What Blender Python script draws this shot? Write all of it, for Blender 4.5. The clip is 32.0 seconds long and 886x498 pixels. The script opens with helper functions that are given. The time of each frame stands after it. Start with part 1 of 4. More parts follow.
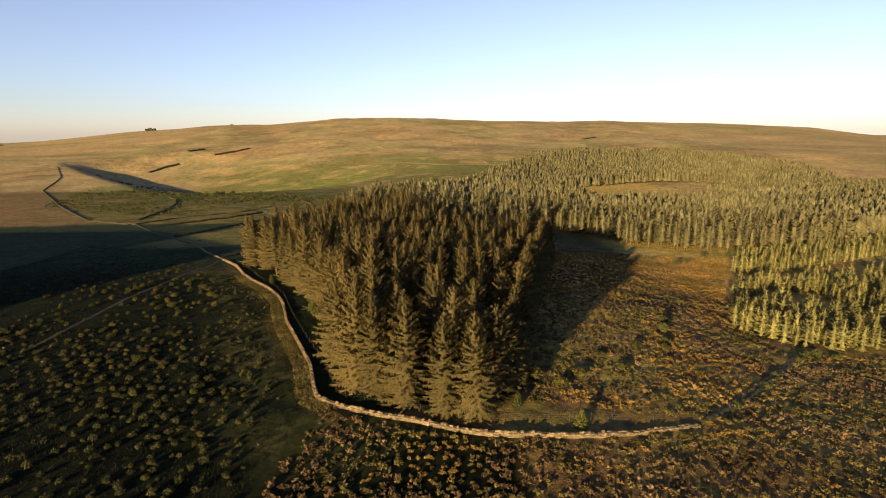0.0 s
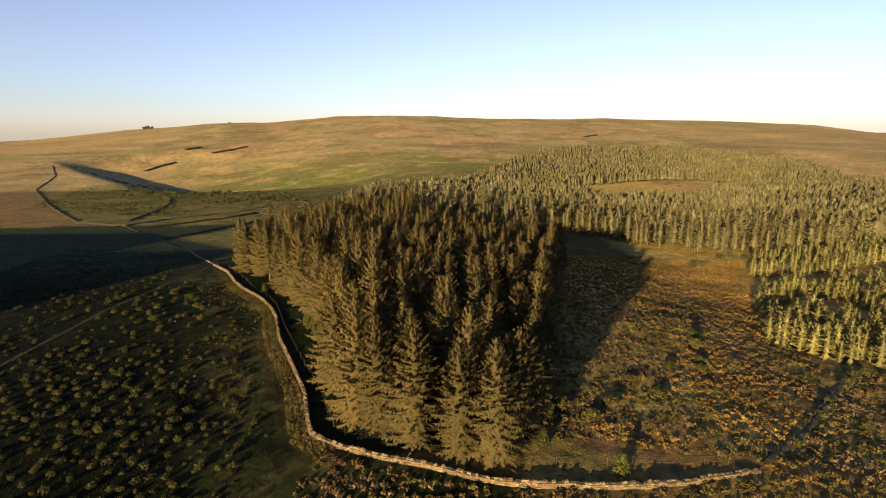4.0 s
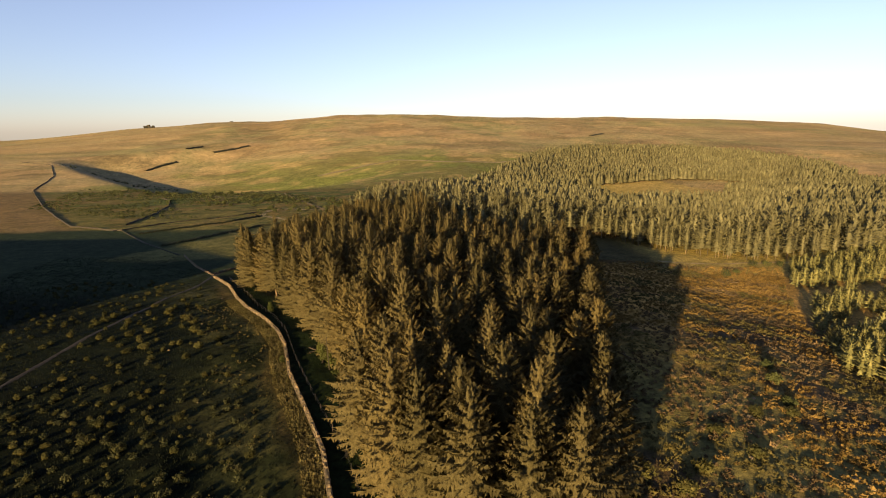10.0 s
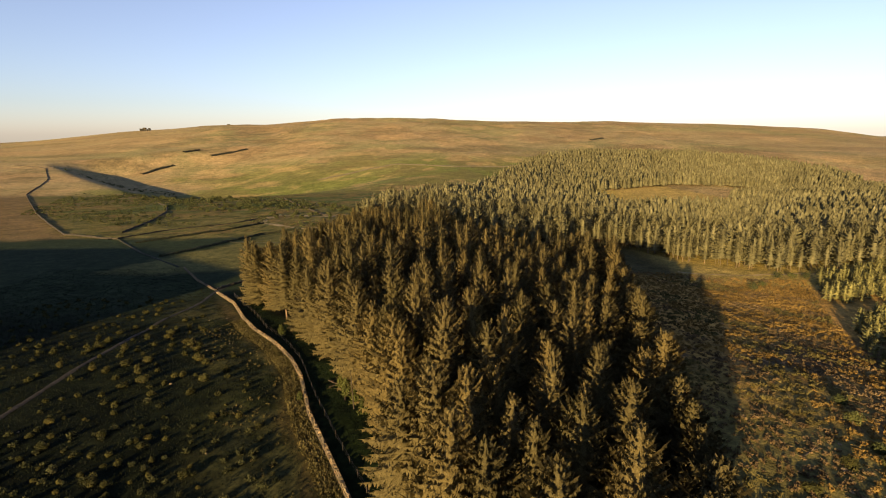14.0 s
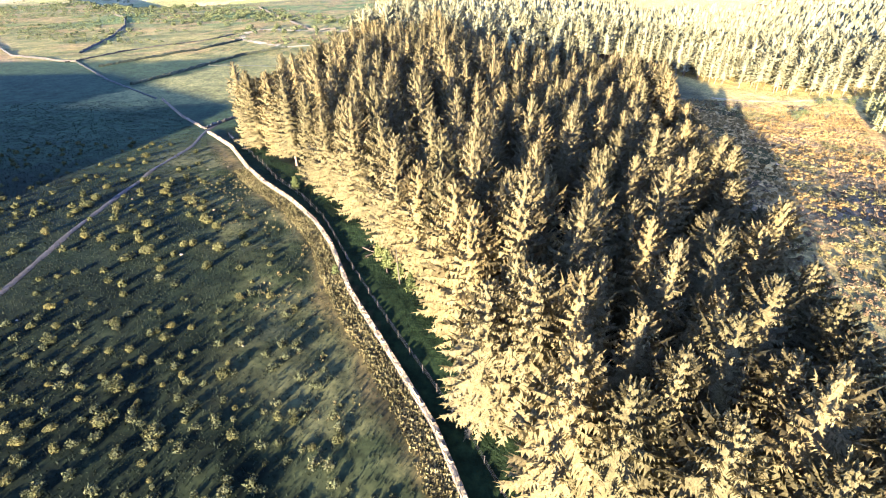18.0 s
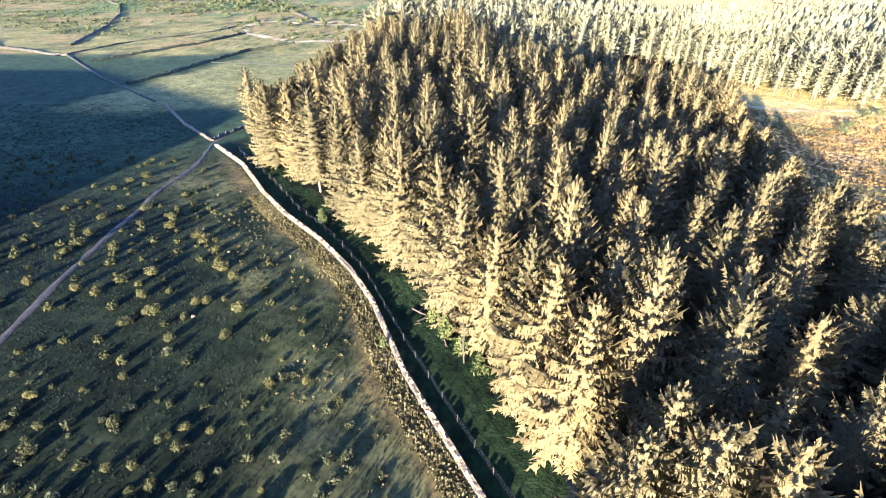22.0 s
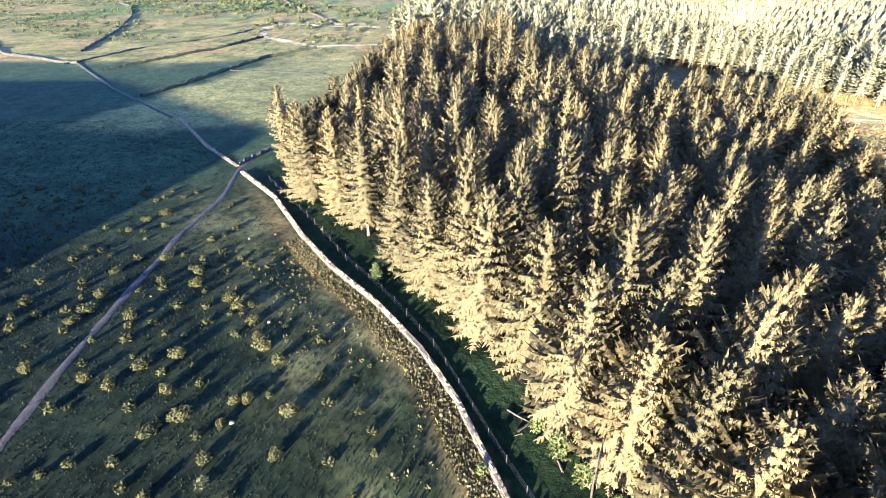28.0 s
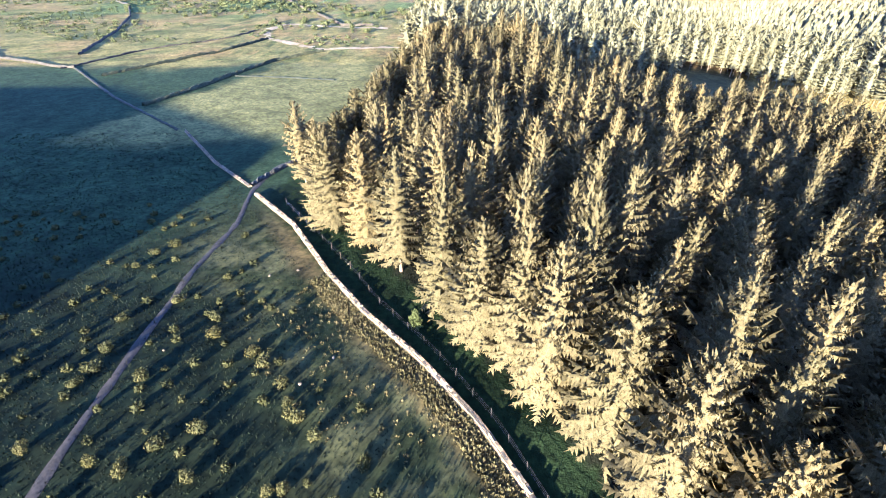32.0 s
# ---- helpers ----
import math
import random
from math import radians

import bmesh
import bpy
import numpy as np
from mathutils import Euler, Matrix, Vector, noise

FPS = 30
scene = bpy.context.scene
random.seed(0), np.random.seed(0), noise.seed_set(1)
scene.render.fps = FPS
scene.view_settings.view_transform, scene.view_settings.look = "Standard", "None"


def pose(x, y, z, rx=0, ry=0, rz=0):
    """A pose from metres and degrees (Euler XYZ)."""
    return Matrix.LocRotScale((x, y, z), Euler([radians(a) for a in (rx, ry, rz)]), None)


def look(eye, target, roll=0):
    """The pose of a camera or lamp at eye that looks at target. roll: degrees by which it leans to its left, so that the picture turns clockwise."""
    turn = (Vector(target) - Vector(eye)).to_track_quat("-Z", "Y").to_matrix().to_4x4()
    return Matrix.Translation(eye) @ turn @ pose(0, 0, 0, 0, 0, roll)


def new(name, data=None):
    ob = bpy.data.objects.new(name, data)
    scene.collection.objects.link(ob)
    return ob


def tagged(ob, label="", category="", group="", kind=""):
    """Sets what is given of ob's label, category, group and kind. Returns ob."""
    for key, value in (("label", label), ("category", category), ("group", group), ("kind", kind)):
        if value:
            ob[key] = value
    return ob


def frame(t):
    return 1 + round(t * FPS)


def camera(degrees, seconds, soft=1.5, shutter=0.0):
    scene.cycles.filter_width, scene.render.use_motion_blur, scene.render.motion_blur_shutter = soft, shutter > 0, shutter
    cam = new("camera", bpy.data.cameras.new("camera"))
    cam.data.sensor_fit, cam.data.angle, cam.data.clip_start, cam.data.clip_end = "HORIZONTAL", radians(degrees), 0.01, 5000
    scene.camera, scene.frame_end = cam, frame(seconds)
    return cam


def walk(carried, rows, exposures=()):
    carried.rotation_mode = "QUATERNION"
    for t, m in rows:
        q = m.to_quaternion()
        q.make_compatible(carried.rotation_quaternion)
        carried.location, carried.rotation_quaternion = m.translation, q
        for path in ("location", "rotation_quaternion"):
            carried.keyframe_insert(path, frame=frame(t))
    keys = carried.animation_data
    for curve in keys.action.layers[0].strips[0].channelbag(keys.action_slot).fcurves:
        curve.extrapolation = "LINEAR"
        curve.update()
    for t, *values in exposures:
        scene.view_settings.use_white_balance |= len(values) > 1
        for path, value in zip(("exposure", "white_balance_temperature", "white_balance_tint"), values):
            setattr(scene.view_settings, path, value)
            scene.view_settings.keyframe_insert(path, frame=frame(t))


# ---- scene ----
cam = camera(82, 32.0, soft=1.05)
PATH = [
    (0, (-0.87, 2.43, 41.55), (1.28, 99.85, 19.08), -0.51),
    (0.5, (-1.05, 4.10, 41.54), (1.08, 101.49, 18.94), -0.61),
    (1, (-1.21, 5.73, 41.53), (0.93, 103.10, 18.87), -0.60),
    (1.5, (-1.39, 7.19, 41.49), (0.70, 104.58, 18.87), -0.59),
    (2, (-1.56, 8.65, 41.43), (0.51, 106.01, 18.70), -0.68),
    (2.5, (-1.84, 10.03, 41.31), (0.28, 107.40, 18.63), -0.62),
    (3, (-2.13, 11.42, 41.20), (0.08, 108.78, 18.46), -0.54),
    (3.5, (-2.35, 12.73, 41.15), (-0.10, 110.07, 18.35), -0.54),
    (5.5, (-3.85, 17.25, 41.00), (-1.47, 114.57, 18.13), -0.55),
    (6, (-4.28, 18.46, 40.96), (-1.87, 115.78, 18.09), -0.51),
    (6.5, (-4.80, 19.73, 41.02), (-2.37, 117.04, 18.11), -0.49),
    (7, (-5.31, 21.02, 41.06), (-2.82, 118.32, 18.14), -0.46),
    (7.5, (-5.85, 22.32, 41.09), (-3.31, 119.63, 18.21), -0.44),
    (8, (-6.39, 23.66, 41.12), (-3.76, 120.96, 18.19), -0.42),
    (8.5, (-6.95, 25.19, 41.13), (-4.26, 122.48, 18.13), -0.45),
    (9, (-7.46, 26.78, 41.12), (-4.88, 124.08, 18.18), -0.48),
    (9.5, (-8.03, 28.31, 41.18), (-5.44, 125.60, 18.22), -0.50),
    (10, (-8.61, 29.81, 41.23), (-6.64, 127.10, 18.17), -0.62),
    (10.4, (-9.27, 30.80, 41.25), (-7.25, 128.10, 18.17), -0.55),
    (10.5, (-9.45, 31.14, 41.27), (-7.63, 125.93, 9.47), -0.57),
    (10.6, (-9.60, 31.35, 41.25), (-7.55, 128.60, 17.35), -0.54),
    (11, (-10.15, 32.22, 41.24), (-8.05, 129.50, 18.16), -0.41),
    (11.5, (-10.93, 33.62, 41.45), (-8.72, 130.89, 18.33), -0.50),
    (12, (-11.70, 35.01, 41.65), (-9.37, 132.27, 18.53), -0.47),
    (12.5, (-12.44, 36.43, 41.67), (-10.06, 133.71, 18.64), -0.51),
    (13, (-13.20, 37.84, 41.68), (-10.77, 135.13, 18.67), -0.56),
    (13.5, (-14.13, 39.33, 41.76), (-11.59, 136.65, 18.87), -0.48),
    (15.5, (-18.65, 46.03, 42.35), (-15.33, 143.77, 21.47), -0.65),
    (15.6, (-18.85, 46.46, 42.31), (-15.50, 142.46, 19.78), -0.70),
    (15.7, (-19.05, 46.89, 42.26), (-15.70, 142.89, 17.24), -0.75),
    (15.8, (-19.25, 47.32, 42.22), (-15.90, 143.32, 11.01), -0.80),
    (15.9, (-19.45, 47.75, 42.17), (-16.10, 143.75, 1.99), -0.85),
    (16, (-19.65, 48.18, 42.13), (-16.18, 136.20, -5.20), -0.90),
    (16.5, (-20.67, 50.45, 42.20), (-17.03, 135.95, -9.54), -0.82),
    (17, (-21.89, 52.76, 42.19), (-18.12, 138.37, -9.35), -0.70),
    (17.5, (-23.08, 54.99, 42.01), (-19.10, 140.76, -9.25), -0.50),
    (18, (-24.26, 57.17, 41.74), (-20.07, 140.99, -12.63), -0.38),
    (18.5, (-25.33, 59.32, 41.38), (-21.20, 141.83, -14.97), -0.23),
    (19, (-26.41, 61.40, 41.20), (-22.31, 144.08, -14.91), 0.15),
    (19.5, (-27.58, 63.51, 41.46), (-23.68, 146.19, -14.67), 0.36),
    (20, (-28.71, 65.75, 41.68), (-24.93, 148.46, -14.40), 0.52),
    (20.5, (-29.78, 67.90, 41.94), (-25.91, 150.67, -14.04), 0.63),
    (21, (-30.82, 69.96, 42.21), (-26.87, 152.67, -13.85), 0.74),
    (21.5, (-31.65, 71.83, 42.17), (-26.80, 154.67, -13.63), 0.76),
    (22, (-32.47, 73.60, 42.12), (-27.30, 156.40, -13.72), 0.81),
    (22.5, (-33.24, 75.10, 42.07), (-28.12, 157.92, -13.73), 0.87),
    (23, (-34.01, 76.55, 42.04), (-28.91, 159.46, -13.64), 0.88),
    (23.5, (-34.78, 77.83, 42.09), (-29.75, 160.81, -13.49), 0.89),
    (24, (-35.57, 79.11, 42.15), (-30.51, 162.06, -13.46), 1.07),
    (24.5, (-36.40, 80.51, 42.21), (-31.33, 163.45, -13.44), 1.21),
    (25, (-37.21, 81.96, 42.25), (-32.22, 164.90, -13.39), 1.33),
    (25.5, (-38.00, 83.50, 42.22), (-33.08, 166.26, -13.69), 1.31),
    (27.5, (-40.43, 89.32, 41.57), (-36.96, 171.91, -14.70), 0.19),
    (28, (-41.14, 90.53, 41.57), (-37.53, 173.06, -14.78), 0.30),
    (28.5, (-41.85, 91.71, 41.61), (-38.01, 174.16, -14.85), 0.34),
    (29, (-42.56, 92.90, 41.69), (-38.70, 175.34, -14.79), 0.39),
    (29.5, (-43.26, 94.10, 41.72), (-39.33, 176.49, -14.82), 0.37),
    (30, (-43.95, 95.26, 41.76), (-39.91, 177.61, -14.83), 0.42),
    (30.5, (-44.64, 96.51, 41.80), (-40.57, 178.74, -14.96), 0.42),
    (31, (-45.34, 97.75, 41.86), (-41.30, 179.91, -15.00), 0.47),
    (31.5, (-46.07, 99.00, 42.03), (-42.01, 181.11, -14.90), 0.50),
    (32, (-46.83, 100.27, 42.16), (-42.73, 182.38, -14.77), 0.47),
]
EXPOSURES = [(0, 1.9, 6900, 12), (15.7, 1.9, 6900, 12), (16.1, 2.1, 6600, 12), (16.6, 3.15, 5900, 12), (17.2, 4.45, 4760, 17), (18.2, 4.58, 4680, 20), (20, 4.45, 4520, 20), (23, 4.42, 4400, 20), (32, 4.4, 4300, 20)]
walk(cam, [(t, look(eye, target, roll)) for t, eye, target, roll in PATH], EXPOSURES)

# ---- light ----
SUN_AZ, SUN_EL = (-0.507, -0.862), 11.6
sun = new("sun", bpy.data.lights.new("sun", "SUN"))
sun.data.energy, sun.data.angle, sun.data.color = 5.0, radians(0.5), (1.0, 0.7, 0.34)
_s = Vector((SUN_AZ[0], SUN_AZ[1], math.tan(radians(SUN_EL))))
sun.matrix_world = look(_s * 100, (0, 0, 0))
world = bpy.data.worlds.new("sky")
scene.world = world
world.use_nodes = True
_n = world.node_tree.nodes
_sky = _n.new("ShaderNodeTexSky")
_sky.sky_type, _sky.sun_disc = "NISHITA", False
_sky.sun_elevation, _sky.sun_rotation = radians(SUN_EL), math.atan2(SUN_AZ[0], SUN_AZ[1])
_sky.altitude, _sky.dust_density, _sky.ozone_density = 400, 0.4, 4.0
_n["Background"].inputs["Strength"].default_value = 0.053
_tint = _n.new("ShaderNodeMix")
_tint.data_type, _tint.blend_type = "RGBA", "MULTIPLY"
_tint.inputs[0].default_value, _tint.inputs[7].default_value = 1.0, (1.2, 1.06, 1.12, 1)
_pale = _n.new("ShaderNodeHueSaturation")
_pale.inputs["Saturation"].default_value = 0.8
world.node_tree.links.new(_sky.outputs[0], _pale.inputs["Color"])
world.node_tree.links.new(_pale.outputs[0], _tint.inputs[6])
world.node_tree.links.new(_tint.outputs[2], _n["Background"].inputs["Color"])


# ---- materials ----
def material(name, rough=0.8, spec=0.3):
    m = bpy.data.materials.new(name)
    m.use_nodes = True
    b = m.node_tree.nodes["Principled BSDF"]
    b.inputs["Roughness"].default_value = rough
    b.inputs["Specular IOR Level"].default_value = spec
    return m, m.node_tree.nodes, m.node_tree.links, b


def noise_node(n, l, scale, detail=4.0, rough=0.6, coord="Object"):
    c = n.new("ShaderNodeTexCoord")
    t = n.new("ShaderNodeTexNoise")
    t.inputs["Scale"].default_value, t.inputs["Detail"].default_value, t.inputs["Roughness"].default_value = scale, detail, rough
    l.new(c.outputs[coord], t.inputs["Vector"])
    return t.outputs["Fac"]


def ramp_node(n, l, fac, stops):
    r = n.new("ShaderNodeValToRGB")
    while len(r.color_ramp.elements) < len(stops):
        r.color_ramp.elements.new(0.5)
    for e, (p, c) in zip(r.color_ramp.elements, stops):
        e.position, e.color = p, (*c, 1)
    l.new(fac, r.inputs["Fac"])
    return r.outputs["Color"]


def mix_node(n, l, a, b, fac=0.5, kind="MIX"):
    m = n.new("ShaderNodeMix")
    m.data_type, m.blend_type = "RGBA", kind
    for sock, v in ((m.inputs[6], a), (m.inputs[7], b), (m.inputs[0], fac)):
        if isinstance(v, (float, int)):
            sock.default_value = v
        elif isinstance(v, tuple):
            sock.default_value = (*v, 1)
        else:
            l.new(v, sock)
    return m.outputs[2]


def bump_node(n, l, b, height, strength, dist):
    k = n.new("ShaderNodeBump")
    k.inputs["Strength"].default_value, k.inputs["Distance"].default_value = strength, dist
    l.new(height, k.inputs["Height"])
    l.new(k.outputs[0], b.inputs["Normal"])


def varied(name, dark, mid, light, scale, rough=0.85, spec=0.2, fine=6.0, bump=0.0, per="object", amount=0.5):
    """A material with grain at two scales, and a tone of its own for each object or loose piece."""
    m, n, l, b = material(name, rough, spec)
    a = ramp_node(n, l, noise_node(n, l, scale), [(0.3, dark), (0.52, mid), (0.72, light)])
    g = ramp_node(n, l, noise_node(n, l, scale * fine, 2.0), [(0.3, (0.5, 0.5, 0.5)), (0.7, (1.08, 1.08, 1.08))])
    col = mix_node(n, l, a, g, 1.0, "MULTIPLY")
    src = n.new("ShaderNodeObjectInfo").outputs["Random"] if per == "object" else n.new("ShaderNodeNewGeometry").outputs["Random Per Island"]
    own = ramp_node(n, l, src, [(0.0, (1 - amount, 1 - amount * 0.9, 1 - amount)), (0.5, (1, 1, 1)), (1.0, (1 + amount, 1 + amount * 0.7, 1 + amount * 0.2))])
    col = mix_node(n, l, col, own, 1.0, "MULTIPLY")
    l.new(col, b.inputs["Base Color"])
    if bump:
        bump_node(n, l, b, noise_node(n, l, scale * fine, 3.0), 0.6, bump)
    return m


def foliage(name, dark, mid, light, scale, per="object", amount=0.3, glow=0.25):
    """Leaves and needles: a little light passes through."""
    m = varied(name, dark, mid, light, scale, 0.8, 0.08, 5.0, 0, per, amount)
    n, l = m.node_tree.nodes, m.node_tree.links
    b, out = n["Principled BSDF"], n["Material Output"]
    t, x = n.new("ShaderNodeBsdfTranslucent"), n.new("ShaderNodeMixShader")
    x.inputs[0].default_value = glow
    l.new(b.inputs["Base Color"].links[0].from_socket, t.inputs["Color"])
    l.new(b.outputs[0], x.inputs[1])
    l.new(t.outputs[0], x.inputs[2])
    l.new(x.outputs[0], out.inputs["Surface"])
    return m


def ground_material():
    m, n, l, b = material("moorland", 0.95, 0.04)
    at = n.new("ShaderNodeAttribute")
    at.attribute_name = "cover"
    near = ramp_node(n, l, noise_node(n, l, 1.1, 6.0, 0.7), [(0.3, (0.34, 0.35, 0.37)), (0.52, (0.82, 0.82, 0.82)), (0.75, (1.4, 1.3, 1.1))])
    wide = ramp_node(n, l, noise_node(n, l, 0.09, 5.0, 0.65), [(0.3, (0.68, 0.7, 0.66)), (0.7, (1.3, 1.25, 1.2))])
    mid = ramp_node(n, l, noise_node(n, l, 0.3, 4.0, 0.7), [(0.32, (0.62, 0.64, 0.66)), (0.5, (1, 1, 1)), (0.68, (1.38, 1.34, 1.28))])
    col = mix_node(n, l, mix_node(n, l, at.outputs["Color"], near, 1.0, "MULTIPLY"), mix_node(n, l, wide, mid, 1.0, "MULTIPLY"), 1.0, "MULTIPLY")
    l.new(col, b.inputs["Base Color"])
    bump_node(n, l, b, noise_node(n, l, 1.6, 5.0, 0.7), 0.9, 0.35)
    k = n.new("ShaderNodeMath")
    k.operation, k.inputs[1].default_value = "MULTIPLY", 0.9
    l.new(at.outputs["Alpha"], k.inputs[0])
    l.new(k.outputs[0], b.inputs["Normal"].links[0].from_node.inputs["Strength"])
    return m


MOOR = ground_material()
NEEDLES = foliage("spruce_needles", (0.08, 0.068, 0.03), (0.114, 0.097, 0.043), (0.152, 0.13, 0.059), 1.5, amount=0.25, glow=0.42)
# paler needles for the distance: haze mixed into the colour
NEEDLES_HAZED = foliage("hazed_spruce_needles", (0.115, 0.111, 0.058), (0.16, 0.155, 0.083), (0.21, 0.202, 0.11), 0.04, per="island", amount=0.15, glow=0.4)
YOUNG = foliage("young_spruce_needles", (0.09, 0.09, 0.036), (0.155, 0.153, 0.06), (0.235, 0.228, 0.092), 0.08, per="island", amount=0.25)
BARK = varied("spruce_bark", (0.055, 0.042, 0.03), (0.11, 0.085, 0.062), (0.18, 0.14, 0.105), 2.0, bump=0.02)
BARK_ISLE = varied("far_spruce_bark", (0.06, 0.048, 0.034), (0.11, 0.087, 0.06), (0.18, 0.145, 0.1), 0.5, per="island")
GORSE = foliage("gorse", (0.028, 0.031, 0.01), (0.06, 0.06, 0.02), (0.108, 0.098, 0.034), 1.2, amount=0.35)
HEATHER = foliage("heather", (0.07, 0.05, 0.026), (0.12, 0.087, 0.046), (0.175, 0.13, 0.07), 0.06, per="island", amount=0.3)
BRACKEN = foliage("dry_bracken", (0.11, 0.074, 0.022), (0.175, 0.118, 0.037), (0.25, 0.168, 0.056), 0.06, per="island", amount=0.12)
TUSSOCK = foliage("dry_grass", (0.075, 0.064, 0.024), (0.125, 0.104, 0.039), (0.19, 0.155, 0.063), 0.1, per="island", amount=0.3)
FIELD_STONE = varied("field_wall_stone", (0.016, 0.0145, 0.011), (0.03, 0.027, 0.02), (0.052, 0.046, 0.034), 0.5)
STONE = varied("wall_stone", (0.075, 0.059, 0.035), (0.135, 0.107, 0.065), (0.225, 0.182, 0.116), 1.6, 0.85, 0.3, 7.0, 0.03, "object", 0.42)
STONE_ISLE = varied("far_wall_stone", (0.075, 0.059, 0.035), (0.135, 0.107, 0.065), (0.225, 0.182, 0.116), 1.6, 0.85, 0.3, 7.0, 0.03, "island", 0.42)
RUBBLE = varied("wall_core", (0.05, 0.045, 0.04), (0.09, 0.08, 0.065), (0.13, 0.12, 0.1), 2.0)
EARTH = varied("track_earth", (0.014, 0.013, 0.011), (0.023, 0.021, 0.018), (0.038, 0.034, 0.029), 0.5, bump=0.05)
PALE = varied("pale_track_grit", (0.12, 0.1, 0.055), (0.18, 0.15, 0.085), (0.24, 0.2, 0.12), 0.1)
POST = varied("weathered_post", (0.022, 0.02, 0.016), (0.04, 0.035, 0.029), (0.065, 0.058, 0.05), 3.0)
WIRE, _a, _b, _c = material("galvanised_wire", 0.45, 0.5)
_c.inputs["Base Color"].default_value, _c.inputs["Metallic"].default_value = (0.05, 0.05, 0.048, 1), 0.3
DEAD = varied("dead_wood", (0.04, 0.031, 0.022), (0.075, 0.058, 0.042), (0.12, 0.095, 0.072), 3.0)


# ---- building helpers ----
def mesh(name, verts, faces, mat, smooth=False):
    me = bpy.data.meshes.new(name)
    me.from_pydata([tuple(map(float, v)) for v in verts] if not isinstance(verts, np.ndarray) else verts.tolist(), [], faces if isinstance(faces, list) else faces.tolist())
    me.materials.append(mat)
    if smooth:
        me.polygons.foreach_set("use_smooth", [True] * len(me.polygons))
    me.update()
    return me


def part(name, me, parent, label=""):
    ob = new(name, me)
    ob.parent = parent
    return tagged(ob, label)


def sstep(a, b, v):
    t = np.clip((v - a) / (b - a), 0, 1)
    return t * t * (3 - 2 * t)


_lat = np.random.RandomState(7).rand(256, 256)


def vnoise(x, y, size, seed=0):
    """Smooth value noise from -1 to 1, with cells of that size."""
    u, v = np.asarray(x, float) / size + seed * 17.31, np.asarray(y, float) / size + seed * 9.77
    i, j = np.floor(u).astype(int), np.floor(v).astype(int)
    f, g = u - i, v - j
    f, g = f * f * (3 - 2 * f), g * g * (3 - 2 * g)
    a, b = _lat[i % 256, j % 256], _lat[(i + 1) % 256, j % 256]
    c, d = _lat[i % 256, (j + 1) % 256], _lat[(i + 1) % 256, (j + 1) % 256]
    return ((a * (1 - f) + b * f) * (1 - g) + (c * (1 - f) + d * f) * g) * 2 - 1


def fnoise(x, y, size, seed=0, octaves=4):
    return sum(vnoise(x, y, size / 2**k, seed + k) * 0.55**k for k in range(octaves))


def line_far(x, y, pts):
    """Distance of points from a polyline, on the plan."""
    best = np.full(np.shape(x), 1e9)
    for (ax, ay), (bx, by) in zip(pts[:-1], pts[1:]):
        dx, dy = bx - ax, by - ay
        t = np.clip(((x - ax) * dx + (y - ay) * dy) / (dx * dx + dy * dy), 0, 1)
        best = np.minimum(best, np.hypot(x - ax - t * dx, y - ay - t * dy))
    return best


def inside(x, y, poly):
    x, y = np.asarray(x, float), np.asarray(y, float)
    r = np.zeros(x.shape, bool)
    for (ax, ay), (bx, by) in zip(poly, poly[1:] + poly[:1]):
        if ay != by:
            r ^= ((ay > y) != (by > y)) & (x < (bx - ax) * (y - ay) / (by - ay) + ax)
    return r


# ---- the plan ----
WALL = [(-103.5, 220.8), (-90, 201), (-79.5, 189)]
WALL_LONG = [(-77.5, 185.3), (-68, 173), (-60, 158), (-54, 148.6), (-47.5, 140.5), (-42, 132), (-38.2, 124.3), (-34, 112), (-28, 99.3), (-23.5, 89.5), (-21, 81),
             (-19.6, 77.2), (-15.7, 74.5), (-10.2, 72.3), (-3.3, 70.1), (4, 67.1), (9.5, 65.9), (17.4, 65.5), (22.1, 65.4), (28.1, 66.5), (38.1, 69.1)]
STAND = [(-66, 182), (-55.5, 164.5), (-46, 152), (-41, 142.5), (-36.5, 136), (-32, 127), (-26.5, 118), (-22, 110), (-20.5, 103), (-17.5, 93), (-14, 85), (-10, 79.5), (-3, 76), (5, 71.5), (9.5, 74), (13, 88),
         (17, 104), (22, 124), (27, 142), (33, 162), (38, 182), (46, 205), (48, 222), (38, 229), (20, 234), (5, 244), (-8, 262), (-18, 285), (-30, 302), (-39, 300), (-46, 266), (-51.5, 244), (-58, 209), (-62.5, 196)]
SEAM = ((-50, 65, 77, 100, 124, 140, 160, 184, 196, 215, 300), (20, 10, -17, -25, -35, -44, -58, -72, -68, -70, -62))
CLEARING = [(165, 515), (250, 500), (330, 515), (345, 640), (300, 725), (195, 690)]
CRESTS = ((-2600, -30), (-1651, -5), (-1040, 51), (-745, 72), (-577, 72), (-345, 89), (-114, 94), (245, 79), (665, 74), (980, 64), (1400, 43), (1651, 12), (2600, -20))


